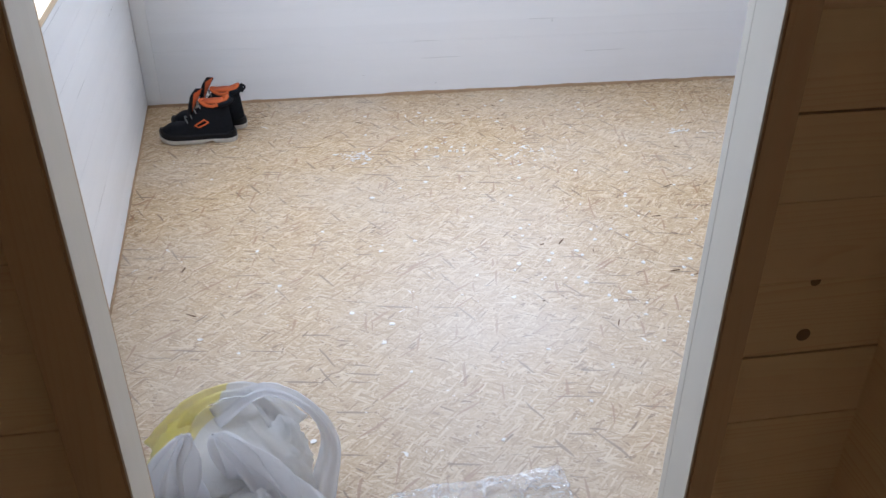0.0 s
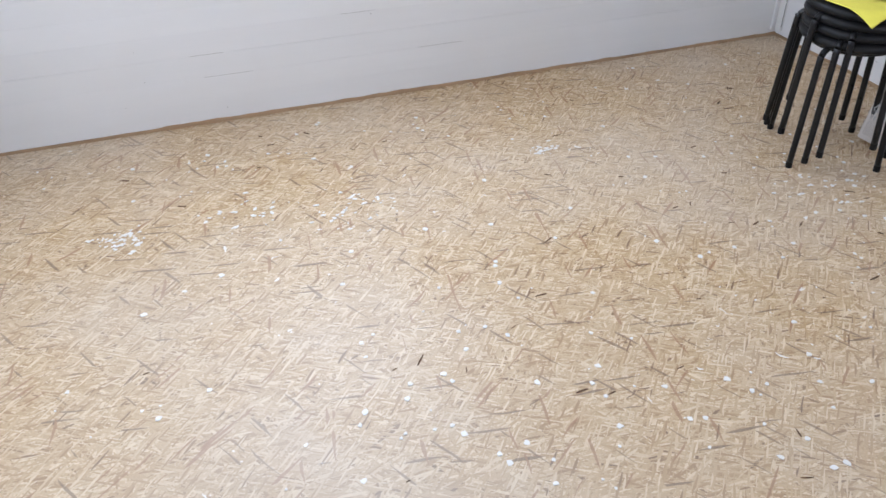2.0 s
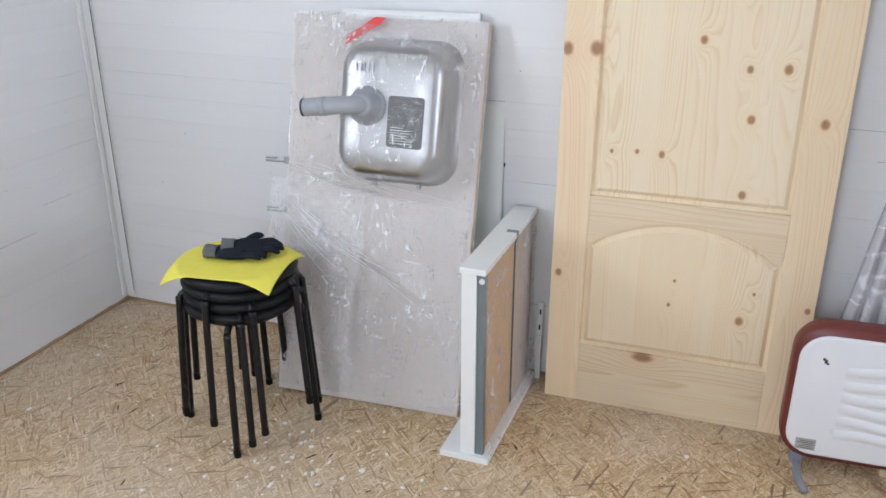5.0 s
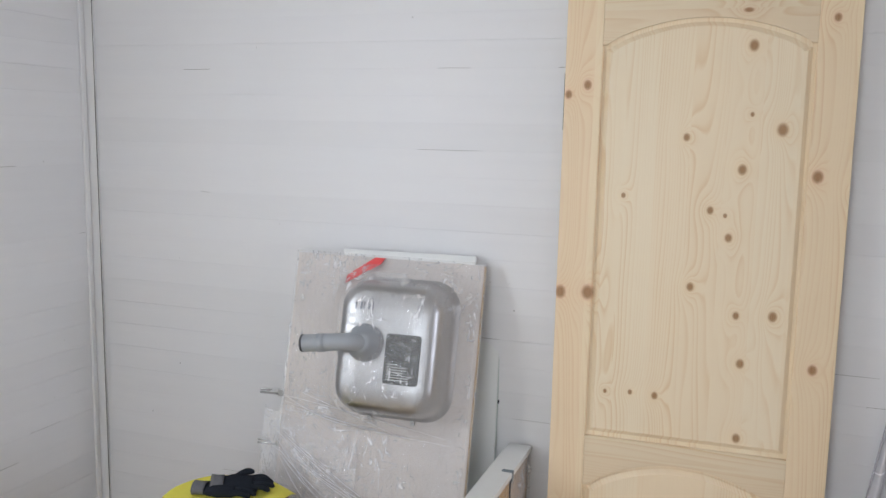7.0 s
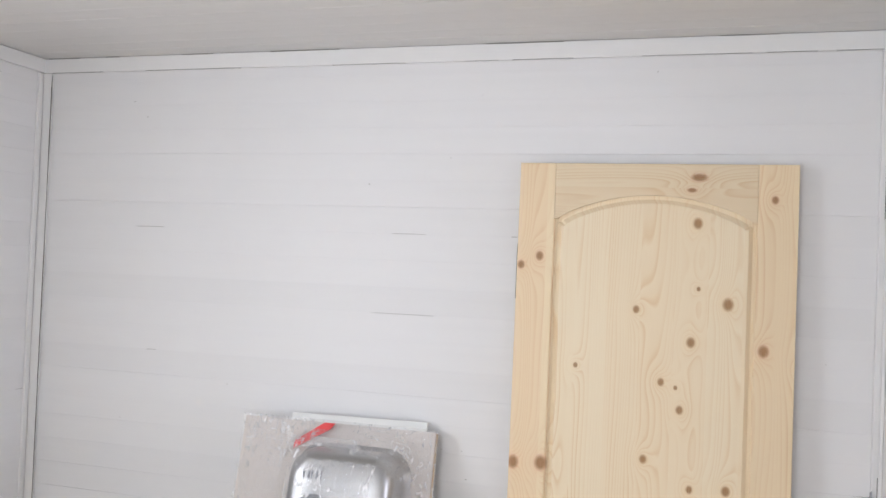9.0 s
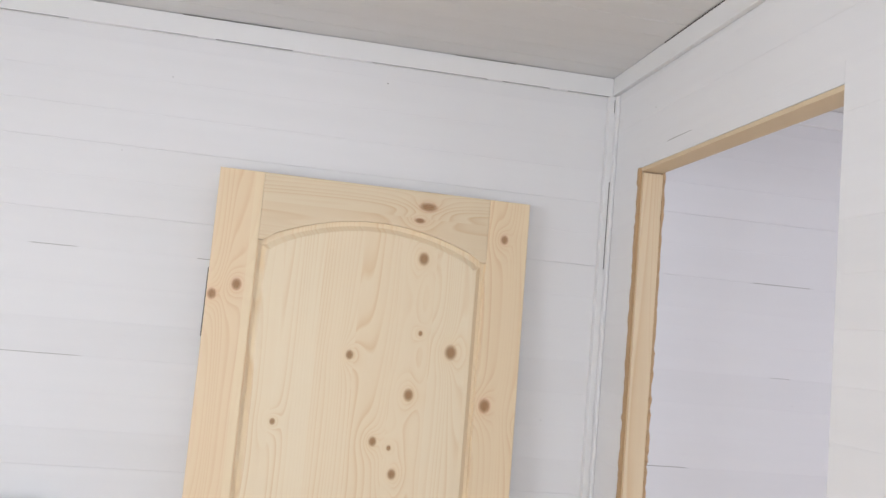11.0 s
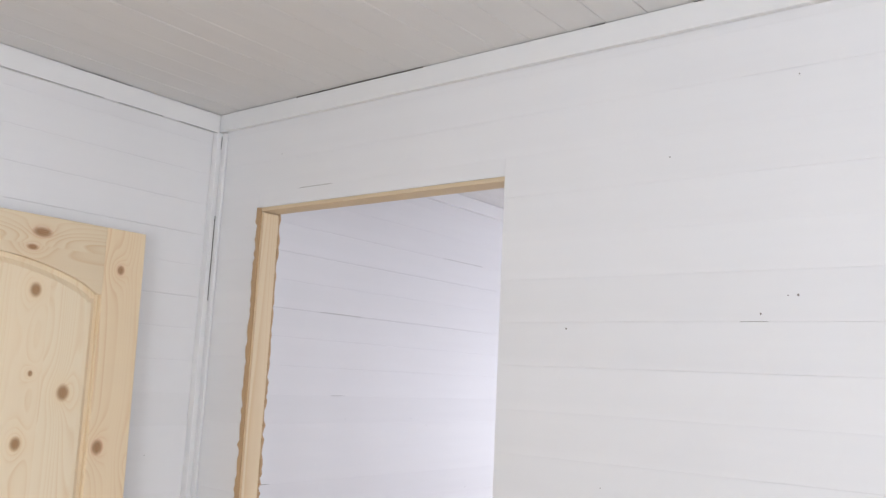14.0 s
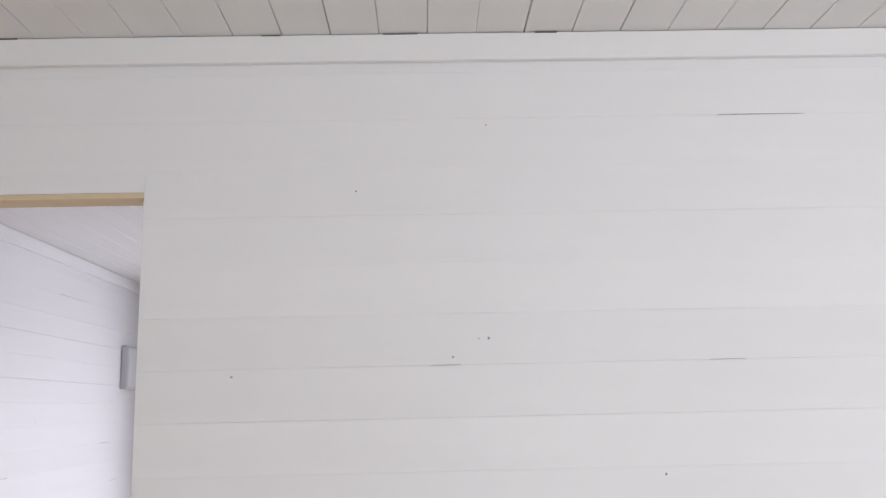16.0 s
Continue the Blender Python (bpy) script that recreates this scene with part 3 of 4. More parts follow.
trim("corner_trim", (3.630, 1.474, 0.03), (3.6715, 1.498, CEIL - 0.053), CORNR)
RAIL = "raw brown board edge showing under the painted boards"


def ragged_edge(length, seed):
    """Uneven raw lower edge of the boarding, along x."""
    r = random.Random(seed)
    k = int(length / 0.03)
    rings = []
    for i in range(k + 1):
        x = length * i / k
        top = 0.012 + 0.007 * noise.noise((x * 1.7, seed, 0)) + 0.004 * noise.noise((x * 9, seed, 3)) + r.uniform(-0.0015, 0.0015)
        out = 0.003 + 0.003 * noise.noise((x * 4, seed, 7))
        rings.append([(x, -0.013, 0.0005), (x, out + 0.001, 0.0005), (x, out, top), (x, -0.013, top + 0.001)])
    return loft(rings)


for m_edge, length, seed in ((MB, 4.02, 3), (wall_frame((3.672, 1.56), (3.672, 4.33)), 2.76, 9), (MA, 3.05, 14)):
    ob = link("baseboard", ragged_edge(length, seed), M_UNDER)
    ob.matrix_world = m_edge
    tagged(ob, RAIL, "trim", kind="structure")


def crack(m, length, seed, fill=0.6, wide=0.0022):
    """Broken dark gap along x of a frame, where trim and boards don't quite meet."""
    r = random.Random(seed)
    bm = bmesh.new()
    x = 0.0
    while x < length:
        run = r.uniform(0.03, 0.30)
        if r.random() < fill:
            w = wide * r.uniform(0.4, 1.0)
            box((x, -0.0006, -w / 2), (min(length, x + run), 0.0006, w / 2), 0, bm)
        x += run
    ob = link("trim_gap", bm, M_GAP)
    ob.matrix_world = m
    return tagged(ob, "dark open joint beside the white trim", "trim", kind="structure")


UP = Matrix.Rotation(radians(-90), 4, "Y")
crack(pose(1.33, 1.5715, CEIL - 0.0018), 2.30, 5, 0.5, 0.0018)
crack(pose(3.6575, 1.60, CEIL - 0.0018, 0, 0, 90), 2.7, 6, 0.3, 0.0012)
crack(pose(3.6575, 1.58, CEIL - 0.0525, 0, 0, 90), 2.7, 7, 0.4, 0.0011)
crack(pose(3.6495, 1.5665, 0.05) @ UP, 2.26, 8, 0.55, 0.0022)
crack(pose(3.6595, 4.2835, 0.05) @ UP @ pose(0, 0, 0, 90), 2.26, 9, 0.95, 0.003)

# window in the west wall: raw pine lining, white sash
def window(name, m, u0, u1, z0, z1, deep, label):
    """Window lining, sash and panes in a wall's own frame."""
    root = tagged(new(name), label, "window", kind="structure")
    root.matrix_world = m
    t = 0.02
    part("window_sill", box((u0, -deep, z0 - 0.001), (u1, -0.001, z0 + t), 0.002), M_RAWH, root, "raw pine window board")
    part("lining", box((u0, -deep, z1 - t), (u1, -0.001, z1)), M_RAWH, root)
    part("lining", box((u0, -deep, z0 + t), (u0 + t, -0.001, z1 - t)), M_RAW, root)
    part("lining", box((u1 - t, -deep, z0 + t), (u1, -0.001, z1 - t)), M_RAW, root)
    w = 0.05
    y0, y1 = -deep + 0.005, -deep + 0.05
    for lo, hi in (((u0 + t, y0, z0 + t), (u1 - t, y1, z0 + t + w)), ((u0 + t, y0, z1 - t - w), (u1 - t, y1, z1 - t)), ((u0 + t, y0, z0 + t + w), (u0 + t + w, y1, z1 - t - w)), ((u1 - t - w, y0, z0 + t + w), (u1 - t, y1, z1 - t - w)), (((u0 + u1) / 2 - w / 2, y0, z0 + t + w), ((u0 + u1) / 2 + w / 2, y1, z1 - t - w))):
        part("window_frame", box(lo, hi, 0.003), M_TRIM, root)
    for a, b in ((u0 + t + w, (u0 + u1) / 2 - w / 2), ((u0 + u1) / 2 + w / 2, u1 - t - w)):
        p = part("pane", box((a, y0 + 0.018, z0 + t + w), (b, y0 + 0.022, z1 - t - w)), M_GLASS, root)
        p.visible_shadow = False
    return root


window("window_1", MA, *WIN_A, 0.158, "white sash window lined with raw pine")
# unseen north window, added as the opening for its lamp
window("window_2", MB, *WIN_B, 0.158, "white sash window lined with raw pine")
window("window_3", wall_frame((1.9, -1.42), (3.672, -1.42)), 0.25, 1.05, 0.85, 1.95, 0.118, "white sash window lined with raw pine")

# entrance: two posts with cream room-side faces
def post(x0, x1, y0, y1, skew, label):
    bm = bmesh.new()
    k = skew
    pts = [(x0, y0), (x1, y0), (x1, y1), (x0 + k, y1)] if skew > 0 else [(x0, y0), (x1, y0), (x1 + k, y1), (x0, y1)]
    a = [bm.verts.new((*p, 0.0)) for p in pts]
    b = [bm.verts.new((*p, CEIL)) for p in pts]
    bm.faces.new(a[::-1])
    bm.faces.new(b)
    for i in range(4):
        bm.faces.new((a[i], a[(i + 1) % 4], b[(i + 1) % 4], b[i]))
    bmesh.ops.bevel(bm, geom=[e for e in bm.edges if abs(e.verts[0].co.z - e.verts[1].co.z) > 1], offset=0.003, segments=2, affect="EDGES")
    ob = link("door_post", bm, M_POST)
    return tagged(ob, label, "door frame", kind="structure")


JAMB = "brown pine door post at the entrance"
post(1.137, 1.181, 1.294, 1.376, 0.0001, JAMB)
post(0.25, 0.316, 1.294, 1.405, -0.0001, JAMB)
M_CREAM = paint_mat("cream_primer", (0.76, 0.72, 0.63), 0.6, (1, 1, 0.1), 0.1)
trim("door_lining", (1.1335, 1.2945, 0.0), (1.1368, 1.36, 2.05), "cream primed door lining", M_CREAM, 0.0008)
trim("door_lining", (1.1335, 1.3605, 0.0), (1.1368, 1.378, 2.05), "cream primed door stop", M_CREAM, 0.0015)
trim("door_lining", (0.3165, 1.2945, 0.0), (0.3195, 1.36, 2.05), "cream primed door lining", M_CREAM, 0.0008)
trim("door_lining", (0.30, 1.3605, 0.0), (0.317, 1.395, 2.05), "cream primed door stop", M_CREAM, 0.0015)
trim("entrance_wall_fill", (1.315, 1.44, 0.0), (1.40, 1.5, CEIL), "white painted wall end", M_TRIM, 0.001)
trim("entrance_wall_fill", (-0.1, 1.38, 0.0), (0.245, 1.405, CEIL), "white painted wall end", M_TRIM, 0.001)
trim("post_gap", (1.1815, 1.368, 0.0), (1.187, 1.3725, CEIL), "dark gap beside the door post", M_GAP, 0)
trim("post_gap", (0.2445, 1.368, 0.0), (0.2495, 1.3725, CEIL), "dark gap beside the door post", M_GAP, 0)
trim("entrance_head", (0.25, 1.30, 2.06), (1.214, 1.405, CEIL), "boarded panel above the entrance", M_BROWN, 0.002)

# raw sawn lining of the doorway in the south wall, with torn board edges
def torn_strip(x_in, x_out, y0, y1, z0, z1, seed):
    r = random.Random(seed)
    k = int((z1 - z0) / 0.012)
    rings = []
    for i in range(k + 1):
        z = z0 + (z1 - z0) * i / k
        e = x_out + (1 if x_out > x_in else -1) * r.uniform(-0.003, 0.0065) * (0.4 + noise.noise((0, seed, z * 3)) + 0.5)
        rings.append([(x_in, y0, z), (e, y0, z), (e + r.uniform(-0.0015, 0.0015), y1, z), (x_in, y1, z)])
    return loft(rings)


trim("doorway_stud", (3.462, 1.503, 0.0), (3.4785, 1.5535, 2.085), "raw sawn pine stud in the doorway", M_RAW, 0.001)
trim("doorway_head", (2.712, 1.503, 2.088), (3.4775, 1.556, 2.0975), "raw sawn pine head of the doorway", M_RAWH, 0.001)
for y0, y1, xi, xo, s in ((1.5537, 1.5602, 3.470, 3.480, 3), (1.4955, 1.5025, 3.488, 3.466, 8)):
    tagged(link("torn_edge_trim", torn_strip(xi, xo, y0, y1, 0.0, 2.097, s), M_EDGE), "rough torn brown board edge", "trim", kind="structure")
trim("doorway_side", (2.7005, 1.501, 0.0), (2.7125, 1.5555, 2.085), "white painted side of the doorway", M_TRIM, 0.001)

# ---- pine door leaning on the east wall ----
DW, DH, DT = 0.772, 2.0, 0.04
KNOTS = ((0.02, 1.70, 0.011), (0.072, 1.727, 0.012), (0.50, 1.833, 0.014), (0.507, 1.65, 0.006), (0.584, 1.61, 0.016), (0.344, 1.585, 0.010), (0.491, 1.50, 0.013), (0.676, 1.487, 0.015),
         (0.768, 1.442, 0.008), (0.467, 1.311, 0.011), (0.695, 1.902, 0.010), (0.184, 1.417, 0.007), (0.416, 1.385, 0.010), (0.455, 1.372, 0.006), (0.02, 1.126, 0.017), (0.098, 1.130, 0.019),
         (0.376, 1.167, 0.011), (0.499, 1.095, 0.010), (0.592, 1.10, 0.013), (0.518, 0.96, 0.012), (0.699, 0.962, 0.013), (0.298, 0.842, 0.010), (0.521, 0.745, 0.012), (0.03, 0.441, 0.011),
         (0.735, 0.42, 0.009), (0.56, 0.358, 0.013), (0.23, 0.845, 0.007), (0.16, 0.84, 0.006), (0.36, 0.38, 0.006), (0.37, 0.46, 0.005), (0.59, 0.45, 0.005))
KNOTS = [(y * 1.03, z, r) for y, z, r in KNOTS]
M_DOOR = pine_mat("pale_knotty_pine", 1.03, KNOTS, warm=0.975, knot_hue=0.30)
M_PANEL = pine_mat("pale_glued_pine", 1.03, KNOTS, warm=1.015, knot_hue=0.42)
M_DOORH = pine_mat("pale_knotty_pine_crosswise", 0.93, ((0.515, 1.962, 0.012), (0.496, 1.926, 0.007), (0.31, 0.19, 0.018), (0.42, 0.60, 0.006)), True, knot_hue=0.30)


def leaning(x0, y0, yaw_end, x_top, z_top):
    """Frame whose y runs along the thing's width towards -y of the room and whose z leans to the wall."""
    along = Vector((yaw_end[0] - x0, yaw_end[1] - y0, 0)).normalized()
    side = Vector((0, 0, 1)).cross(along)
    if side.x < 0:
        side = -side
    tilt = math.atan2(x_top - x0, z_top)
    up = (Vector((0, 0, 1)) * math.cos(tilt) + side * math.sin(tilt)).normalized()
    back = along.cross(up)
    if back.x < 0:
        back = -back
    m = Matrix.Identity(4)
    for i, a in enumerate((back, along, up)):
        m.col[i].xyz = a
    m.translation = (x0, y0, 0)
    return m


def arch(y0, y1, z_side, rise, shoulder=0.012, k=18):
    """Points of a shallow arch from y0 to y1 with a small step at each end."""
    out = [(y0, z_side), (y0 + shoulder, z_side)]
    for i in range(k + 1):
        s = i / k
        out.append((y0 + shoulder + 0.004 + (y1 - y0 - 2 * shoulder - 0.008) * s, z_side + 0.006 + (rise - 0.006) * math.sin(math.pi * s) ** 0.8))
    return out + [(y1 - shoulder, z_side), (y1, z_side)]


MD = leaning(3.556, 2.560, (3.574, 1.83), 3.604, 2.0)
door = thing("door_leaf", MD, "new unpainted knotty pine door leaning against the white wall", "door")
L, Rr = 0.112, 0.672
part("stile", box((0, 0.008, 0), (DT, L, DH), 0.002), M_DOOR, door)
part("stile", box((0, Rr, 0), (DT, DW + 0.005, DH), 0.002), M_DOOR, door)
part("top_rail", prism(arch(L, Rr, 1.838, 0.072) + [(Rr, DH), (L, DH)], 0.0, DT, None, 0.002), M_DOORH, door)
part("middle_rail", prism(arch(L, Rr, 0.548, 0.092) + [(Rr, 0.700), (L, 0.700)], 0.0, DT, None, 0.002), M_DOORH, door)
part("bottom_rail", prism([(L, 0), (Rr, 0), (Rr, 0.2), (L, 0.2)], 0.0, DT, None, 0.002), M_DOORH, door)


def raised_panel(y0, y1, z0, z_side, rise):
    """Fielded panel: a sunk border that slopes up to a flat field."""
    rim = [(y0, z0), (y1, z0)] + [p for p in reversed(arch(y0, y1, z_side, rise))]
    cy = (y0 + y1) / 2
    cz = (z0 + z_side + rise) / 2
    rings = []
    for d, off in ((0.030, -0.012), (0.0125, -0.012), (0.0125, 0.010), (0.0035, 0.022)):
        rings.append([(d, cy + (y - cy) * (1 - off / (y1 - y0) * 2), cz + (z - cz) * (1 - off / (z_side - z0) * 2)) for y, z in rim])
    return loft(rings)


part("panel", raised_panel(L, Rr, 0.702, 1.838, 0.072), M_PANEL, door)
part("panel", raised_panel(L, Rr, 0.2, 0.548, 0.092), M_PANEL, door)
for y, z in ((L, 1.27), (Rr, 1.27)):
    part("bead", box((0.003, y - 0.004 if y < 0.3 else y - 0.002, 0.705), (0.02, y + 0.003 if y < 0.3 else y + 0.005, 1.836), 0.0015), M_DOOR, door)
part("core", box((0.022, L - 0.01, 0.19), (0.031, Rr + 0.01, 1.95)), M_DOOR, door)
part("lock_plate", box((0.008, 0.0055, 1.60), (0.03, 0.0075, 1.76), 0.0), M_INK, door, "dark metal edge plate")

# ---- wrapped worktop with a steel sink ----
MW = leaning(3.275, 3.392, (3.325, 2.80), 3.565, 1.19)
MW = Matrix.Translation((0, 0, 0.0095)) @ MW @ pose(0, 0, 0, -0.9)
worktop = thing("worktop", MW, "grey-beige worktop wrapped in clear film leaning on the wall", "worktop")
WW, WH = 0.616, 1.215
part("panel", box((0, 0, 0), (0.028, WW, WH), 0.002), M_LAMINATE, worktop)
part("edge_strip", box((0.002, WW + 0.0005, 0.001), (0.026, WW + 0.002, WH - 0.002)), M_CHIP, worktop, "raw chipboard edge")
SU, SV, SW_, SH = 0.371, 0.938, 0.345, 0.415


def sink_ring(scale_w, scale_h, r, depth):
    return [(-depth, SU + a, SV + b) for a, b in rrect(scale_w, scale_h, r, 8)]


sink = thing("sink", MW, "upturned stainless steel sink bowl fixed in the wrapped worktop", "sink")
bowl = loft([sink_ring(SW_ + 0.02, SH + 0.02, 0.085, 0.0005), sink_ring(SW_ + 0.018, SH + 0.018, 0.085, 0.004), sink_ring(SW_, SH, 0.08, 0.008), sink_ring(SW_ - 0.012, SH - 0.012, 0.078, 0.06), sink_ring(SW_ - 0.03, SH - 0.03, 0.075, 0.115), sink_ring(SW_ - 0.055, SH - 0.055, 0.07, 0.138), sink_ring(SW_ - 0.09, SH - 0.09, 0.06, 0.147), sink_ring(SW_ - 0.2, SH - 0.2, 0.03, 0.149)])
part("bowl", bowl, M_STEEL, sink, "", True)
DPTH = 0.1495
lab = part("label_plate", prism([(SU + 0.055 + a, SV - 0.028 + b) for a, b in rrect(0.108, 0.148, 0.01)], -DPTH - 0.0012, -DPTH + 0.003), M_LABEL, sink, "dark printed label")
rng = random.Random(21)
bars = bmesh.new()
for i in range(7):
    w = rng.uniform(0.03, 0.08)
    z = SV - 0.045 - i * 0.0075
    box((-DPTH - 0.0016, SU + 0.055 - 0.045, z), (-DPTH - 0.001, SU + 0.055 - 0.045 + w, z + 0.002), 0, bars)
part("print", bars, M_BAR, lab)
st = bmesh.new()
for i, w in enumerate((0.004, 0.008, 0.003, 0.006, 0.004)):
    box((-DPTH - 0.0012, SU - 0.105 + i * 0.013, SV + 0.11), (-DPTH + 0.001, SU - 0.105 + i * 0.013 + w, SV + 0.135 - 0.004 * (i % 2)), 0, st)
part("stamp", st, M_FOOT, sink)
hub = bmesh.new()
cx, cz = SU - 0.062, SV + 0.012
prof = [(0.056, 0.0), (0.057, 0.012), (0.047, 0.018), (0.045, 0.034), (0.034, 0.040), (0.033, 0.055), (0.02, 0.06)]
loft([[(-DPTH - d + 0.002, cx + r * math.cos(6.283 * j / 24), cz + r * math.sin(6.283 * j / 24)) for j in range(24)] for r, d in prof], hub)
drain = part("drain", hub, M_PIPE, sink, "grey plastic drain fitting", True)
pp = smooth_path([(-DPTH - 0.04, cx, cz), (-DPTH - 0.062, cx - 0.02, cz), (-DPTH - 0.066, cx - 0.06, cz - 0.004), (-DPTH - 0.072, cx - 0.165, cz - 0.018)], 5)
pipe = part("pipe", tube(pp, 0.0255, 16, None, False), M_PIPE, drain, "", True)
part("collar", tube([(-DPTH - 0.0685, cx - 0.10, cz - 0.0095), (-DPTH - 0.0705, cx - 0.122, cz - 0.0125)], 0.0272, 16), M_PIPE, drain, "", True)
part("seal", tube([(-DPTH - 0.0722, cx - 0.164, cz - 0.0178), (-DPTH - 0.0722, cx - 0.170, cz - 0.0184)], 0.0262, 16), M_INK, drain, "black rubber seal")
for a in (-0.08, 0.06):
    part("clip", box((-0.012, SU + a, SV - SH / 2 - 0.022), (-0.001, SU + a + 0.012, SV - SH / 2 - 0.008), 0.001), M_ZINC, sink)


def film_place(s, t):
    y, z = -0.008 + s * (WW + 0.016), 0.02 + t * (WH - 0.012)
    a = max(0.0, abs(y - SU) - SW_ / 2 + 0.06) / 0.11
    b = max(0.0, abs(z - SV) - SH / 2 + 0.06) / 0.11
    h = max(0.0, 1 - math.hypot(a, b)) ** 0.7
    lump = 0.158 * h
    wr = abs(noise.noise((y * 16, z * 9, 1.0))) * 0.012 + abs(noise.noise((y * 38 + z * 14, z * 30, 4.0))) * 0.006
    edge = 0.02 if 0.03 < s < 0.97 else -0.01
    return (-(0.004 + lump + wr * (1.2 - 0.6 * h)) - (0 if edge > 0 else -0.012), y, z)


wrap = part("wrap", sheet(80, 120, film_place), M_FILM, worktop, "crumpled clear stretch film", True)
# loose film at the foot by the stools
part("wrap_tail", sheet(30, 30, lambda s, t: (-0.02 - 0.11 * s * (1 - t) - 0.015 * abs(noise.noise((s * 9, t * 9, 2))), -0.05 + 0.33 * s, 0.30 + 0.42 * t - 0.12 * s + 0.02 * noise.noise((s * 7, t * 7, 5)))), M_FILM, worktop, "", True)
# taut folds in the film, fanned out from the corner by the stools and across the sink
rng = random.Random(52)
for i in range(17):
    if i < 12:
        a = Vector((-0.03, rng.uniform(-0.03, 0.03), 0.62 + rng.uniform(-0.04, 0.03)))
        b = Vector((-0.012, rng.uniform(0.12, WW), rng.uniform(0.24, 0.50)))
    else:
        a = Vector((-0.02, rng.uniform(0.0, 0.10), 0.74 + rng.uniform(-0.03, 0.03)))
        b = Vector((-0.016, WW - rng.uniform(0.0, 0.15), rng.uniform(0.60, 0.70)))
    b = a + (b - a) * rng.uniform(0.6, 1.0)
    mid = (a + b) / 2 + Vector((-0.008, 0, rng.uniform(-0.02, 0.008)))
    part("film_fold", tube(smooth_path([a, mid, b], 5), [0.0005] * 3 + [0.0014] * 5 + [0.0004] * 3, 5), M_BAG, worktop, "", True)
# fittings bag with a red zip strip
zipbag = thing("zip_bag", MW @ pose(-0.012, 0.30, 1.115), "small clear bag of fittings with a red zip strip", "bag")
part("strip", loft([[(-0.008 + d, -0.122, 0.012), (-0.008 + d, -0.012, 0.078), (-0.008 + d, 0.003, 0.098), (-0.008 + d, -0.03, 0.099), (-0.008 + d, -0.118, 0.038)] for d in (0.0, -0.003)]), M_RED, zipbag, "red zip strip")
part("pouch", sheet(14, 14, lambda s, t: (-0.012 - 0.012 * math.sin(3.14 * s) * math.sin(3.14 * t) - 0.004 * noise.noise((s * 8, t * 8, 3)), -0.07 + 0.15 * s, -0.03 + 0.085 * t + 0.03 * s * (1 - t))), M_FILM2, zipbag, "", True)
for i in range(9):
    sc = bmesh.new()
    a = Vector((-0.014, rng.uniform(-0.03, 0.06), rng.uniform(-0.015, 0.02)))
    tube([a, a + Vector((rng.uniform(-0.004, 0.004), rng.uniform(-0.02, 0.02), rng.uniform(-0.02, 0.02)))], 0.0025, 6, sc)
    part("screw", sc, M_CARD, zipbag, "copper-coloured screw")

# panels behind the worktop
MP = leaning(3.50, 3.455, (3.545, 2.95), 3.60, 0.77)
cdoor = thing("cupboard_front", MP, "white cabinet door with two hinges behind the wrapped worktop", "cupboard front")
part("panel", box((0, 0, 0), (0.017, 0.45, 0.765), 0.0015), M_WHITEPANEL, cdoor)
for z in (0.705, 0.533):
    h = part("hinge", box((-0.006, -0.03, z - 0.012), (0.006, 0.028, z + 0.012), 0.002), M_ZINC, cdoor, "zinc concealed hinge")
    part("arm", box((-0.010, -0.095, z - 0.008), (0.0, -0.031, z - 0.001), 0.0015), M_ZINC, h)
    part("arm", box((-0.010, -0.095, z + 0.003), (0.0, -0.055, z + 0.009), 0.0015), M_ZINC, h)
    part("screw_head", tube([(-0.0065, 0.01, z), (-0.0085, 0.01, z)], 0.004, 10), M_INK, h)
    part("cup", tube([(-0.004, -0.005, z), (-0.009, -0.005, z)], 0.010, 14), M_ZINC, h)
MP2 = leaning(3.56, 3.30, (3.60, 2.745), 3.635, 0.93)
glassy = thing("shelf_panel", MP2, "pale green-white shelf panel standing behind the worktop", "panel")
part("panel", box((0, 0, 0), (0.014, 0.56, 0.93), 0.0015), M_WHITEPANEL, glassy)
part("edge_strip", box((0.001, 0.5605, 0.002), (0.013, 0.5625, 0.928)), worn_mat("pale_green_edge", (0.62, 0.68, 0.64), 0.4, 0.0, 0.05), glassy)
part("plug", tube([(0.007, 0.5605, 0.74), (0.007, 0.566, 0.74)], 0.006, 10), M_INK, glassy)
MP3 = leaning(3.345, 3.24, (3.375, 2.82), 3.605, 1.19)
tallp = thing("tall_panel", MP3, "white laminated panel behind the wrapped worktop", "panel")
part("panel", box((0, 0, 0), (0.012, 0.44, 1.232), 0.0015), M_WHITEPANEL, tallp)

# ---- flat-packed cabinet frame on its base board ----
cab = thing("cabinet_carcass", pose(3.122, 2.612, 0, 0, 0, -0.5), "white flat cabinet frame with brown back board wrapped in film", "cabinet")
part("base", box((0.0, 0.0, 0.0005), (0.53, 0.148, 0.019), 0.0015), M_WHITEPANEL, cab)
part("side", box((0.012, 0.045, 0.0195), (0.53, 0.088, 0.595), 0.0015), M_WHITEPANEL, cab)
part("top", box((0.006, 0.018, 0.5955), (0.53, 0.092, 0.613), 0.0015), M_WHITEPANEL, cab)
part("front_strip", box((0.018, 0.0215, 0.0195), (0.04, 0.0445, 0.592), 0.001), M_GREYSTRIP, cab, "blue-grey metal strip")
part("back_board", box((0.0405, 0.026, 0.0195), (0.30, 0.044, 0.592), 0.0008), M_CARD, cab, "brown cardboard back")
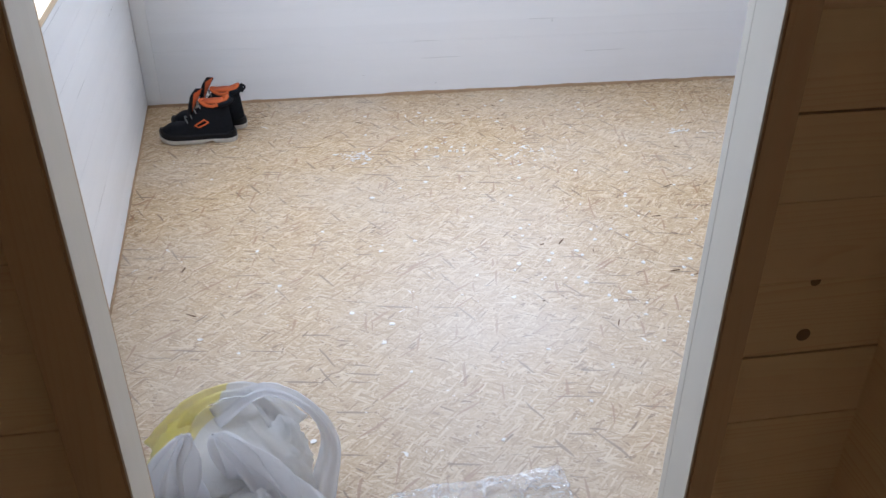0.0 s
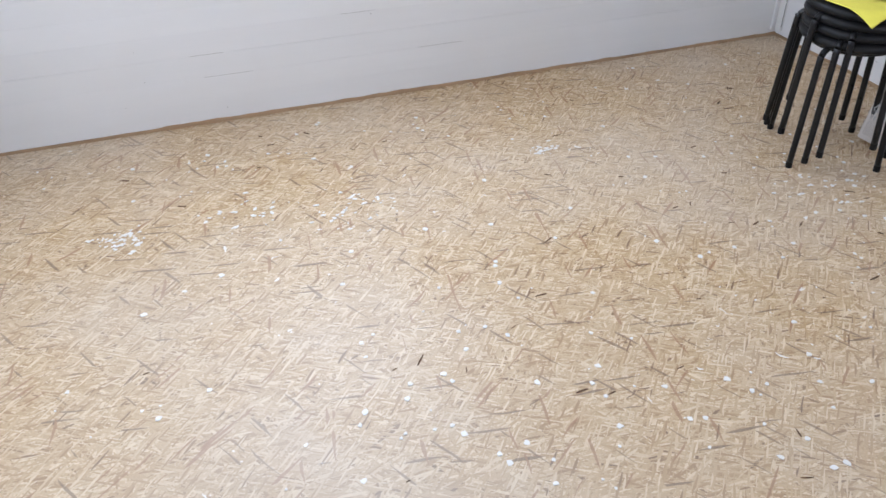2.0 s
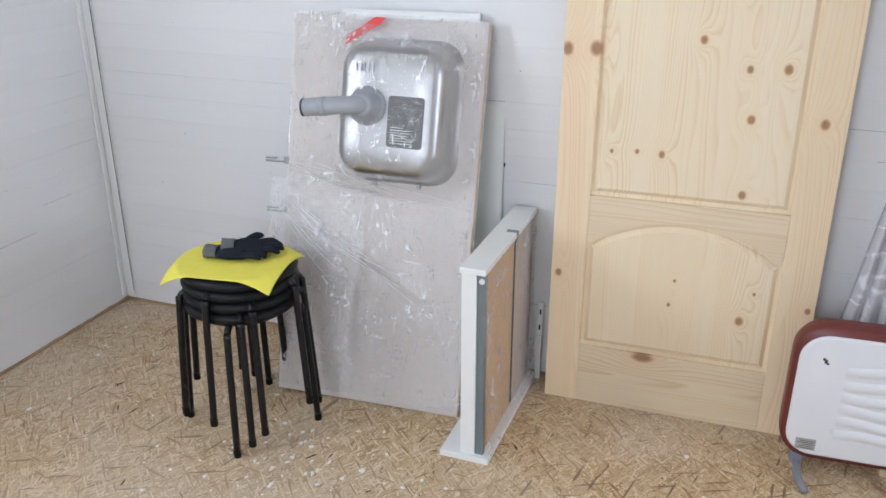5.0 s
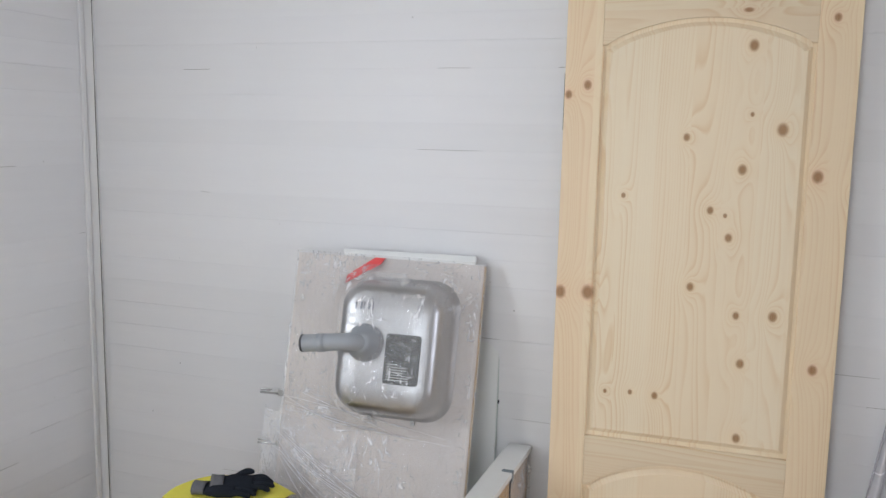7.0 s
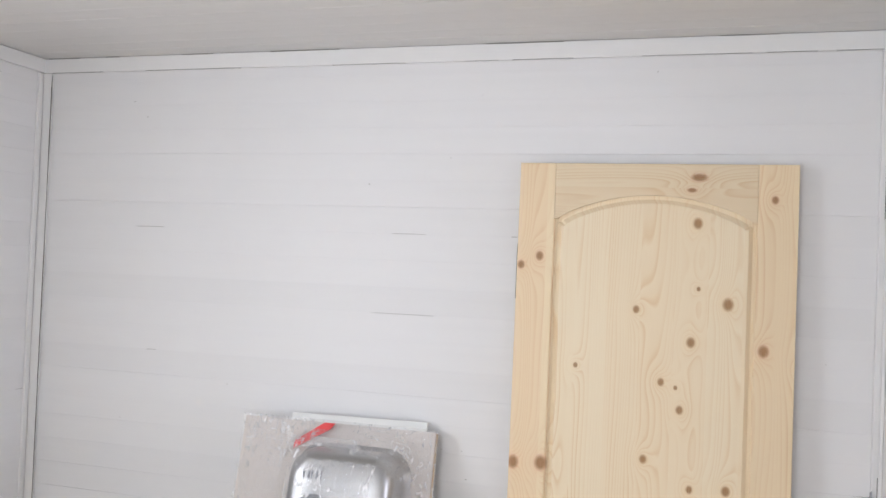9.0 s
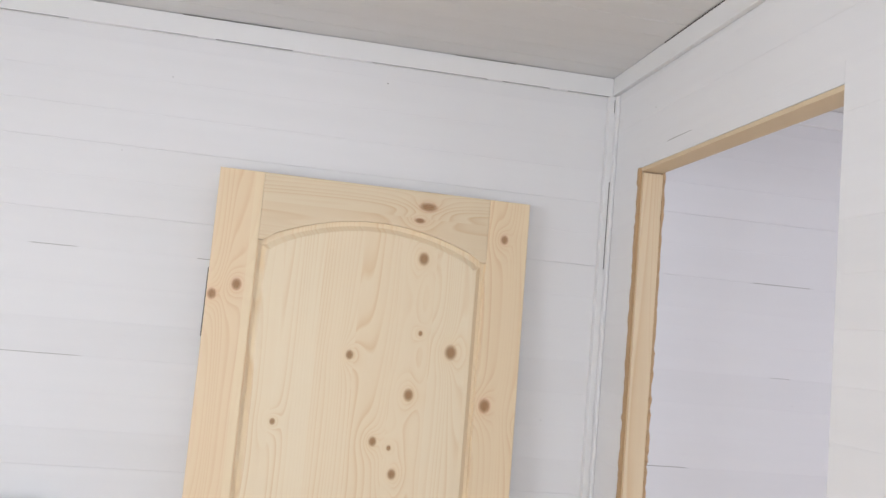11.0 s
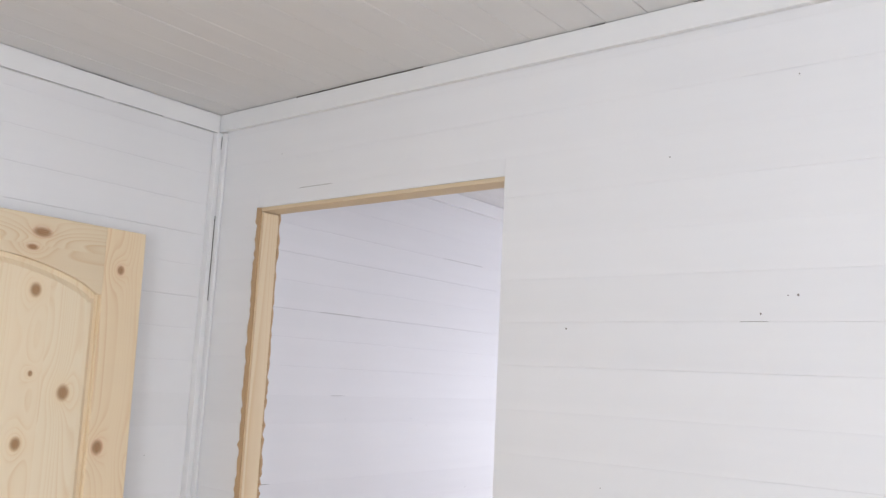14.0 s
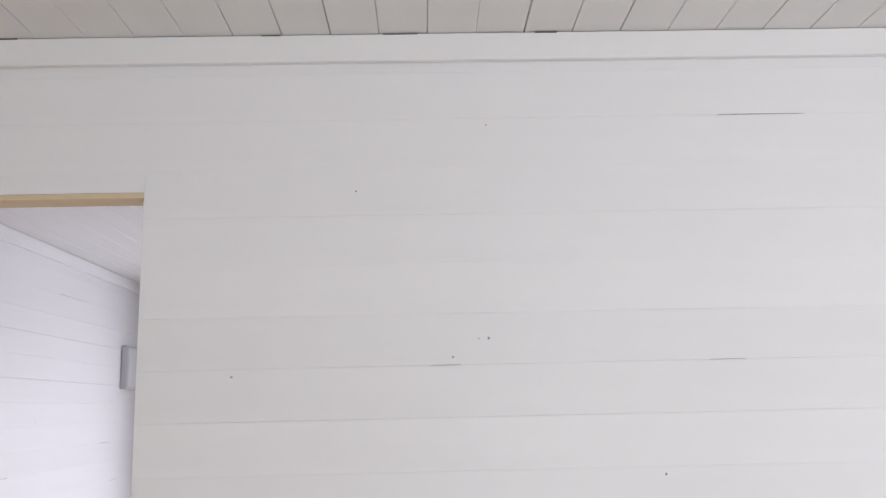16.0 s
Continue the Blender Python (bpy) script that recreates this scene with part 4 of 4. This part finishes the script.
part("back_board", box((0.3045, 0.025, 0.0195), (0.51, 0.044, 0.592), 0.0008), worn_mat("pale_cardboard", (0.50, 0.42, 0.34), 0.85, 0.0, 0.14, 30), cab, "paler grey-brown back board")
part("slot", box((0.30, 0.021, 0.03), (0.304, 0.0255, 0.6)), M_INK, cab)
part("tape", box((0.298, 0.0165, 0.585), (0.315, 0.05, 0.6142), 0.0), M_GREYSTRIP, cab)
part("cap", tube([(0.014, 0.031, 0.575), (0.0175, 0.031, 0.575)], 0.008, 16), M_WHITEPANEL, cab, "white round cap")
part("wrap", sheet(40, 44, lambda s, t: (0.004 + 0.52 * s, 0.019 - 0.008 * abs(noise.noise((s * 12, t * 13, 7))) - 0.02 * (1 - t) ** 3, 0.022 + 0.58 * t)), M_FILM, cab, "clear stretch film", True)
wb = thing("wall_bracket", pose(3.645, 2.60, 0.164, 0, 4, 0), "white slotted mounting strip by the wall", "bracket")
part("strip", box((0, -0.010, 0.0), (0.006, 0.010, 0.118), 0.001), M_WHITEPANEL, wb)
for z in (0.03, 0.085):
    part("slot", box((-0.0008, -0.003, z - 0.009), (0.0004, 0.003, z + 0.009)), M_INK, wb)
wbs = thing("batten", pose(3.64, 2.60, 0), "short white batten standing under the strip", "batten")
part("stick", box((0, -0.009, 0.0005), (0.012, 0.009, 0.165), 0.001), M_WHITEPANEL, wbs)

# ---- stack of stools ----
def stool(m):
    root = thing("stool", m, "black round stool with tubular steel legs, stacked", "stool", "stack of black stools")
    ring = []
    R0 = 0.165
    prof = [(0.02, 0.413), (R0 - 0.01, 0.411), (R0 + 0.002, 0.417), (R0 + 0.006, 0.428), (R0, 0.440), (R0 - 0.02, 0.445), (0.02, 0.447)]
    part("seat", loft([[(r * math.cos(6.283 * j / 40), r * math.sin(6.283 * j / 40), z) for j in range(40)] for r, z in prof]), M_VINYL, root, "black vinyl seat", True)
    rp = [(0.132 * math.cos(6.283 * j / 32), 0.132 * math.sin(6.283 * j / 32), 0.403) for j in range(33)]
    part("ring", tube(rp, 0.008, 8, None, False), M_BLACKTUBE, root, "", True)
    for k in range(4):
        a = math.pi / 2 * k
        path = smooth_path([(0.10, 0, 0.407), (0.150, 0, 0.4065), (0.176, 0, 0.39), (0.182, 0, 0.35), (0.203, 0, 0.006)], 5)
        path = [(p.x * math.cos(a), p.x * math.sin(a), p.z) for p in path]
        leg = part("leg", tube(path, 0.0105, 10), M_BLACKTUBE, root, "", True)
        e = path[-1]
        part("rubber_foot", tube([(e[0], e[1], 0.0005), (e[0], e[1], 0.022)], 0.0113, 10), M_VINYL, leg)
    return root


SC = (3.103, 3.378)
first = stool(pose(*SC, 0, 0, 0, 198))
for dz, turn in ((0.034, 211), (0.067, 222), (0.0995, 180)):
    copy_thing(first, pose(SC[0] + 0.002, SC[1], dz, 0, 0, turn))

STOP = 0.5468
yaw = math.atan2(-0.93, 0.36)
cloth = thing("cleaning_cloth", pose(SC[0] - 0.015, SC[1] + 0.005, STOP, 0, 0, math.degrees(yaw) - 13), "yellow cleaning cloth draped over the top stool", "cloth")


def cloth_place(s, t):
    x, y = (s - 0.5) * 0.335, (t - 0.5) * 0.285
    r = math.hypot(x, y)
    d = max(0.0, r - 0.160)
    z = 0.004 - 0.9 * d ** 1.15 + 0.006 * noise.noise((x * 14, y * 14, 1)) * d * 14
    k = 1 - 0.35 * d
    return (x * k, y * k, z)


thicken(part("fabric", sheet(44, 44, cloth_place), M_YELLOW, cloth, "", True), 0.0016)


def glove(m, seed, label):
    root = thing("work_glove", m, label, "glove", "pair of gloves")
    r = random.Random(seed)
    bm = bmesh.new()
    rings = []
    for i in range(9):
        s = i / 8
        w, h = 0.036 + 0.012 * math.sin(s * 3.0), 0.015 + 0.007 * math.sin(s * 3.1)
        rings.append([(-0.055 + 0.11 * s, w * math.cos(6.283 * j / 14) + 0.003 * noise.noise((s * 5, j, seed)), 0.022 + h * math.sin(6.283 * j / 14) + 0.004 * noise.noise((s * 6, j * 0.7, seed + 2))) for j in range(14)])
    loft(rings, bm)
    for k in range(4):
        y = -0.032 + k * 0.021
        ln = (0.06, 0.075, 0.07, 0.055)[k]
        tube(smooth_path([(0.04, y, 0.022), (0.055 + ln * 0.4, y * 1.1, 0.026 + r.uniform(0, 0.01)), (0.05 + ln, y * 1.15 + r.uniform(-0.008, 0.008), 0.014)], 4), [0.0115] * 6 + [0.011, 0.009, 0.004], 8, bm)
    tube(smooth_path([(-0.01, 0.034, 0.026), (0.02, 0.052, 0.036), (0.05, 0.05, 0.036)], 4), [0.012] * 6 + [0.011, 0.009, 0.004], 8, bm)
    part("palm", bm, M_GLOVE, root, "", True)
    cuff = [[(-0.098 + 0.045 * i / 4, (0.034 - 0.003 * math.sin(i)) * math.cos(6.283 * j / 16), 0.024 + (0.022 - 0.001 * i) * math.sin(6.283 * j / 16)) for j in range(16)] for i in range(5)]
    c = part("cuff", loft(cuff, None, True, False), M_CUFF, root, "grey knitted cuff", True)
    thicken(c, 0.003)
    return root


glove(pose(SC[0] - 0.01, SC[1] + 0.01, STOP + 0.006, 0, 0, -75) @ Matrix.Scale(0.82, 4), 1, "dark grey work glove lying on the yellow cloth")
glove(pose(SC[0] + 0.03, SC[1] - 0.02, STOP + 0.016, 10, 4, -62) @ Matrix.Scale(0.8, 4), 5, "dark grey work glove lying crumpled on the other")

# ---- heater ----
heater = thing("convector_heater", pose(3.40, 1.838, 0.0, 0, -3, 3), "white panel heater with a maroon rim standing by the door", "heater")
HW, HH = 0.40, 0.43


def hring(w, h, r, x):
    return [(x, -HW / 2 + a, 0.052 + HH / 2 + b) for a, b in rrect(w, h, r, 8)]


part("rim", loft([hring(HW - 0.01, HH - 0.01, 0.085, 0.0), hring(HW, HH, 0.09, 0.008), hring(HW, HH, 0.09, 0.05), hring(HW - 0.01, HH - 0.01, 0.085, 0.06)]), M_MAROON, heater, "maroon plastic rim", True)


def face_place(s, t):
    y, z = -HW + 0.012 + s * (HW - 0.024), 0.062 + t * (HH - 0.03)
    wave = 0.0
    if 0.05 < -y < HW - 0.05 and 0.12 < z < 0.36:
        edge = min(1.0, (-y - 0.13) / 0.05) if -y > 0.13 else 0.0
        wave = 0.004 * edge * math.sin((z - 0.12) * 2 * math.pi / 0.048 + 0.6 * math.sin(y * 22))
    return (-0.003 - wave, y, z)


fb = bmesh.new()
outline = rrect(HW - 0.03, HH - 0.045, 0.075, 8)
loft([[(x, -HW / 2 + a * k, 0.048 + HH / 2 + b * k) for a, b in outline] for x, k in ((0.004, 1.0), (-0.004, 1.0), (-0.007, 0.985), (-0.0078, 0.96))], fb)
face = part("front", fb, M_HEATER, heater, "white enamelled front", True)
rb = bmesh.new()
for i in range(6):
    z = 0.15 + i * 0.042
    sheet(20, 6, lambda s, t, z=z: (-0.0079 - 0.006 * math.sin(math.pi * t) * math.sin(math.pi * min(1, s * 1.0)) ** 0.5, -0.135 - 0.22 * s, z + 0.034 * (t - 0.5) + 0.006 * math.sin(s * 5 + i)), rb)
part("rib", rb, M_HEATER, heater, "wavy pressed ribs", True)
part("sticker", box((-0.0088, -0.098, 0.088), (-0.0079, -0.045, 0.125)), M_STICKER, heater, "grey rating sticker")
ink = bmesh.new()
for i in range(5):
    box((-0.0092, -0.094 + 0.004 * (i % 2), 0.092 + i * 0.006), (-0.0086, -0.05 - 0.006 * (i % 3), 0.094 + i * 0.006), 0, ink)
part("print", ink, M_INK, heater)
lg = bmesh.new()
box((-0.0086, -0.086, 0.374), (-0.0078, -0.078, 0.386), 0, lg)
box((-0.0086, -0.080, 0.383), (-0.0078, -0.073, 0.390), 0, lg)
box((-0.0086, -0.090, 0.370), (-0.0078, -0.084, 0.376), 0, lg)
part("mark", lg, M_INK, heater, "small dark mark")
for y in (-0.06, -0.33):
    part("foot", prism([(y - 0.015, 0.06), (y + 0.02, 0.06), (y + 0.02, 0.03), (y - 0.0, 0.02), (y - 0.012, 0.02)], 0.005, 0.055, None, 0.002), M_FOOT, heater)
    part("foot_bar", tube(smooth_path([(-0.10, y - 0.02, 0.012), (-0.05, y, 0.026), (0.03, y, 0.032), (0.12, y, 0.026), (0.15, y, 0.012)], 4), 0.0105, 10), M_FOOT, heater, "grey plastic foot", True)

# ---- milky sheeting hanging in the corner ----
film = thing("plastic_sheeting", pose(3.52, 1.60, 0), "milky plastic sheeting hung in folds in the corner", "sheeting")
thicken(part("film", sheet(36, 40, lambda s, t: (0.135 - 0.02 * (1 - t) - 0.03 * abs(math.sin(s * 9 + t * 2)) * (1 - 0.5 * t) + 0.01 * noise.noise((s * 6, t * 4, 3)), -0.02 + (0.19 - 0.165 * t) * s, 0.003 + 1.13 * t - 0.05 * s * t)), M_SHEET, film, "", True), 0.0006)

# ---- boots ----
def boot(m, label):
    root = thing("work_boot", m, label, "boot", "pair of boots")
    Ln = 0.30

    def half(s):
        # half width of the foot along its length, heel at 0
        w = 0.036 + 0.012 * math.sin(min(1, max(0, s - 0.3) / 0.7) * math.pi * 0.8)
        if s > 0.78:
            w *= math.sqrt(max(0.0, 1 - ((s - 0.78) / 0.22) ** 2.2))
        if s < 0.12:
            w *= math.sqrt(max(0.0, 1 - ((0.12 - s) / 0.125) ** 2.2))
        return w

    def outline(z, grow):
        pts = []
        for i in range(33):
            s = 0.5 - 0.5 * math.cos(math.pi * i / 32)
            pts.append((s * Ln + (grow if i == 32 else -grow if i == 0 else 0), max(0.004, half(s) + grow), z))
        return pts + [(x, -y, q) for x, y, q in reversed(pts)]

    def lift(pts, dz_arch):
        return [(x, y, z + (dz_arch if 0.09 < x < 0.13 else 0) + 0.012 * max(0, (x - 0.24) / 0.06) ** 2) for x, y, z in pts]

    part("sole", loft([lift(outline(0.0005, 0.001), 0.012), lift(outline(0.006, 0.004), 0.012), lift(outline(0.016, 0.004), 0.0), lift(outline(0.019, 0.002), 0.0)]), M_SOLE, root, "pale worn rubber sole")
    part("welt", loft([lift(outline(0.0195, 0.003), 0), lift(outline(0.036, 0.002), 0), lift(outline(0.045, -0.002), 0)]), M_VINYL, root, "black rubber welt")
    rings = []
    for i in range(20):
        s = i / 19
        x = 0.004 + s * (Ln - 0.006)
        top = 0.165 if s < 0.36 else 0.165 - 0.088 * ((s - 0.36) / 0.3) ** 0.9 if s < 0.66 else 0.077 - 0.004 * (s - 0.66)
        if s > 0.78:
            top = 0.076 * math.cos((s - 0.78) / 0.22 * 1.15) ** 0.6
        w = max(0.005, half(s))
        ring = []
        for j in range(17):
            a = math.pi * j / 16
            hz = math.sin(a) ** 0.7
            narrow = 1.0 - (0.28 if s < 0.55 else 0.1) * hz
            ring.append((x + 0.012 * hz * (1 - s) * (1 if s < 0.3 else 0.4), w * narrow * (1 if math.cos(a) >= 0 else -1) * abs(math.cos(a)) ** 0.62, 0.038 + (top - 0.038) * hz))
        rings.append(ring)
    part("upper", loft(rings, None, False, False), M_BOOT, root, "black nubuck upper", True)
    collar = [(0.07 + 0.055 * math.cos(6.283 * j / 24), 0.034 * math.sin(6.283 * j / 24), 0.166 + 0.010 * math.cos(6.283 * j / 24 * 2) + 0.006 * math.cos(6.283 * j / 24 + 3.14)) for j in range(25)]
    part("collar", tube(collar, 0.0065, 8, None, False), M_ORANGE, root, "orange padded collar", True)
    part("lining", loft([[(0.07 + k * 0.05 * math.cos(6.283 * j / 20), k * 0.03 * math.sin(6.283 * j / 20), z) for j in range(20)] for k, z in ((1.0, 0.168), (0.92, 0.163), (0.2, 0.158))]), M_ORANGE, root, "", True)
    part("rear_collar", tube(smooth_path([(0.05, 0.036, 0.158), (0.012, 0.026, 0.166), (0.004, 0.0, 0.170), (0.012, -0.026, 0.166), (0.05, -0.036, 0.158)], 5), 0.010, 8), M_BOOT, root, "", True)
    tg = part("tongue", sheet(8, 10, lambda s, t: (0.178 - 0.036 * t - 0.01 * t * t + 0.03 * (s - 0.5) * t, (s - 0.5) * 0.062 * (0.9 + 0.3 * t), 0.095 + 0.120 * t - 0.014 * abs(s - 0.5) * 2 + 0.006 * math.sin(3 * t))), M_BOOT, root, "", True)
    thicken(tg, 0.009)
    part("tongue_lining", sheet(6, 8, lambda s, t: (0.156 - 0.030 * t + 0.026 * (s - 0.5) * t, (s - 0.5) * 0.06, 0.130 + 0.078 * t)), M_ORANGE, root, "orange tongue lining", True)
    for i in range(4):
        x, z = 0.182 - i * 0.019, 0.095 + i * 0.020
        part("lace", tube(smooth_path([(x + 0.006, -0.036, z - 0.012), (x + 0.012, 0, z + 0.008), (x - 0.004, 0.036, z - 0.006)], 4), 0.0028, 6), M_LACE, root, "", True)
    part("lace", tube(smooth_path([(0.13, -0.038, 0.14), (0.118, -0.052, 0.10), (0.125, -0.060, 0.05), (0.11, -0.068, 0.006), (0.10, -0.09, 0.004)], 5), 0.0026, 6), M_LACE, root, "", True)
    for sgn in (-1, 1):
        y = sgn * 0.0455
        loop = [(0.095, y * 0.97, 0.092), (0.135, y, 0.072), (0.150, y, 0.080), (0.112, y * 0.95, 0.103), (0.095, y * 0.97, 0.092)]
        part("side_mark", tube(loop, 0.0032, 6), M_ORANGE, root, "orange side trim")
    part("pull_loop", tube(smooth_path([(0.004, 0, 0.15), (-0.012, 0, 0.172), (0.004, 0, 0.185)], 4), 0.004, 6), M_BOOT, root, "", True)
    return root


boot(pose(0.268, 3.945, 0.0, 0, 0, 176) @ Matrix.Scale(1.07, 4), "black work boot with orange collar standing by the wall")
boot(pose(0.305, 4.085, 0.0, 0, 0, 178) @ Matrix.Scale(1.07, 4), "black work boot with orange collar standing behind its mate")

# ---- carrier bags by the entrance ----
def bag_body(rx, ry, h, seed, top=0.35):
    rings = []
    for i in range(41):
        s = i / 40
        z = 0.002 + h * s
        k = (0.75 + 0.45 * math.sin(min(1, s * 1.6) * math.pi * 0.5)) * (1 - (1 - top) * max(0, (s - 0.45) / 0.55) ** 1.3)
        ring = []
        for j in range(112):
            a = 6.283 * j / 112
            f = 1 + 0.16 * noise.noise((math.cos(a) * 2.4, math.sin(a) * 2.4, s * 2.2 + seed)) + 0.11 * abs(noise.noise((math.cos(a) * 6, math.sin(a) * 6, s * 1.6 + seed))) + 0.10 * abs(noise.noise((math.cos(a) * 13 + s * 3, math.sin(a) * 13, s * 5 + seed))) + 0.05 * noise.noise((math.cos(a) * 24, math.sin(a) * 24, s * 12 + seed))
            ring.append((rx * k * f * math.cos(a), ry * k * f * math.sin(a), z * (1 + 0.12 * noise.noise((math.cos(a) * 2, math.sin(a) * 2, seed)))))
        rings.append(ring)
    return loft(rings, None, True, True)


def ribbon(path, w0, w1, turn=(0, 0, 1)):
    """A crumpled band along a path."""
    pts = smooth_path(path, 8)
    n = len(pts) - 1

    def at(s, t):
        i = min(n, int(round(s * n)))
        d = (pts[min(i + 1, n)] - pts[max(i - 1, 0)]).normalized()
        side = d.cross(Vector(turn)).normalized()
        w = w0 + (w1 - w0) * math.sin(math.pi * s)
        fold = 0.006 * math.sin(t * 12.0 + s * 3) + 0.009 * abs(noise.noise((s * 11, t * 7, w0)))
        return pts[i] + side * (t - 0.5) * w + side.cross(d) * fold
    return sheet(n, 10, at)


bag = thing("carrier_bag", pose(0.36, 1.84, 0, 0, 0, 0), "open white carrier bag with yellow and purple print", "bag")
part("body", bag_body(0.145, 0.14, 0.185, 2.0, 0.8), M_BAGP, bag, "", True)
thicken(part("handle", ribbon([(-0.03, 0.08, 0.19), (0.08, 0.11, 0.232), (0.18, 0.06, 0.21), (0.222, 0.0, 0.15), (0.19, -0.07, 0.05)], 0.08, 0.03), M_BAG, bag, "white plastic handle", True), 0.0006)
thicken(part("handle", ribbon([(-0.15, 0.03, 0.15), (-0.07, 0.10, 0.215), (0.05, 0.12, 0.222), (0.14, 0.05, 0.16)], 0.11, 0.05), M_BAGP, bag, "", True), 0.0006)
bag2 = thing("carrier_bag", pose(0.34, 1.685, 0, 0, 0, 0), "full white carrier bag with its handles standing up", "bag")
part("body", bag_body(0.135, 0.10, 0.18, 7.0, 0.7), M_BAG, bag2, "", True)


def ear(a, b, c, r):
    pts = smooth_path([a, b, c], 8)
    k = len(pts)
    rings = []
    for i, p in enumerate(pts):
        s = i / (k - 1)
        rad = r * (1 - s) ** 0.8 + 0.012
        rings.append([p + Vector((rad * math.cos(q) * (1 + 0.3 * math.sin(q * 5 + s * 4) + 0.22 * math.sin(q * 11 - s * 6)), rad * 0.5 * math.sin(q) * (1 + 0.35 * math.sin(q * 7 + s * 3) + 0.2 * math.sin(q * 13)), 0.3 * rad * math.cos(q))) for q in [6.283 * j / 72 for j in range(72)]])
    return loft(rings)


part("handle", ear((-0.10, 0.0, 0.12), (-0.08, 0.03, 0.24), (-0.045, 0.05, 0.315), 0.06), M_BAG, bag2, "gathered plastic handle", True)
part("handle", ear((0.14, -0.01, 0.11), (0.08, 0.05, 0.20), (0.015, 0.09, 0.275), 0.058), M_BAG, bag2, "gathered plastic handle", True)
scrap = thing("plastic_film_scrap", pose(0.90, 1.735, 0), "crumpled piece of clear packing film on the floor", "film")
part("film", sheet(40, 16, lambda s, t: (-0.2 + 0.42 * s, -0.06 + 0.13 * t + 0.03 * s + 0.015 * noise.noise((s * 5, t * 5, 9)), 0.004 + 0.022 * abs(noise.noise((s * 11, t * 8, 4))) + 0.012 * s * math.sin(3.14 * t))), M_FILM2, scrap, "", True)

# ---- small things: switch box in the far room, flakes and slivers on the floor ----
sw = thing("junction_box", pose(3.6715, -1.18, 1.95), "pale grey electrical box on the far room's wall", "box")
part("case", box((-0.03, -0.09, -0.10), (-0.0005, 0.09, 0.10), 0.004), worn_mat("pale_grey_plastic", (0.55, 0.55, 0.57), 0.5, 0.0, 0.05), sw)
part("lid", box((-0.034, -0.08, -0.09), (-0.0305, 0.08, 0.09), 0.001), worn_mat("light_grey_plastic", (0.65, 0.65, 0.67), 0.5, 0.0, 0.05), sw)

rng = random.Random(33)


def flakes(count, material, name, label, size, areas, long=1.0):
    bm = bmesh.new()
    for i in range(count):
        ax, ay, sx, sy = rng.choice(areas)
        x, y = rng.gauss(ax, sx), rng.gauss(ay, sy)
        if not (0.1 < x < 3.5 and 1.65 < y < 4.25):
            continue
        r = size * rng.uniform(0.35, 1.6)
        a0 = rng.gauss(0.1, 0.5) if long > 1 else rng.uniform(0, 6.28)
        pts = []
        for j in range(7):
            q = 6.283 * j / 7
            px, py = r * long * math.cos(q) * rng.uniform(0.6, 1.2), r * math.sin(q) * rng.uniform(0.5, 1.2)
            pts.append((x + px * math.cos(a0) - py * math.sin(a0), y + px * math.sin(a0) + py * math.cos(a0)))
        loft([[(*p, 0.0005) for p in pts], [(*p, 0.0005 + rng.uniform(0.0006, 0.0025)) for p in pts]], bm)
    ob = link(name, bm, material)
    return tagged(ob, label, "debris", kind="stuff")


ALL = [(1.8, 3.0, 1.0, 0.8), (2.8, 3.1, 0.4, 0.4), (2.7, 2.4, 0.5, 0.4), (1.2, 2.6, 0.5, 0.4), (1.5, 4.05, 1.0, 0.12)]
flakes(330, M_FLAKE, "paint_flakes", "white paint flakes scattered over the floor", 0.006, ALL)
flakes(200, M_FLAKE, "paint_smears", "dried white paint smears on the floor", 0.0042, [(0.76, 3.68, 0.05, 0.03), (1.48, 3.59, 0.07, 0.05), (1.15, 3.68, 0.08, 0.05), (2.9, 3.15, 0.12, 0.12), (2.2, 3.73, 0.03, 0.02)], 1.6)
flakes(80, M_SLIVER, "wood_slivers", "dark wood slivers scattered over the floor", 0.002, ALL, 7.0)
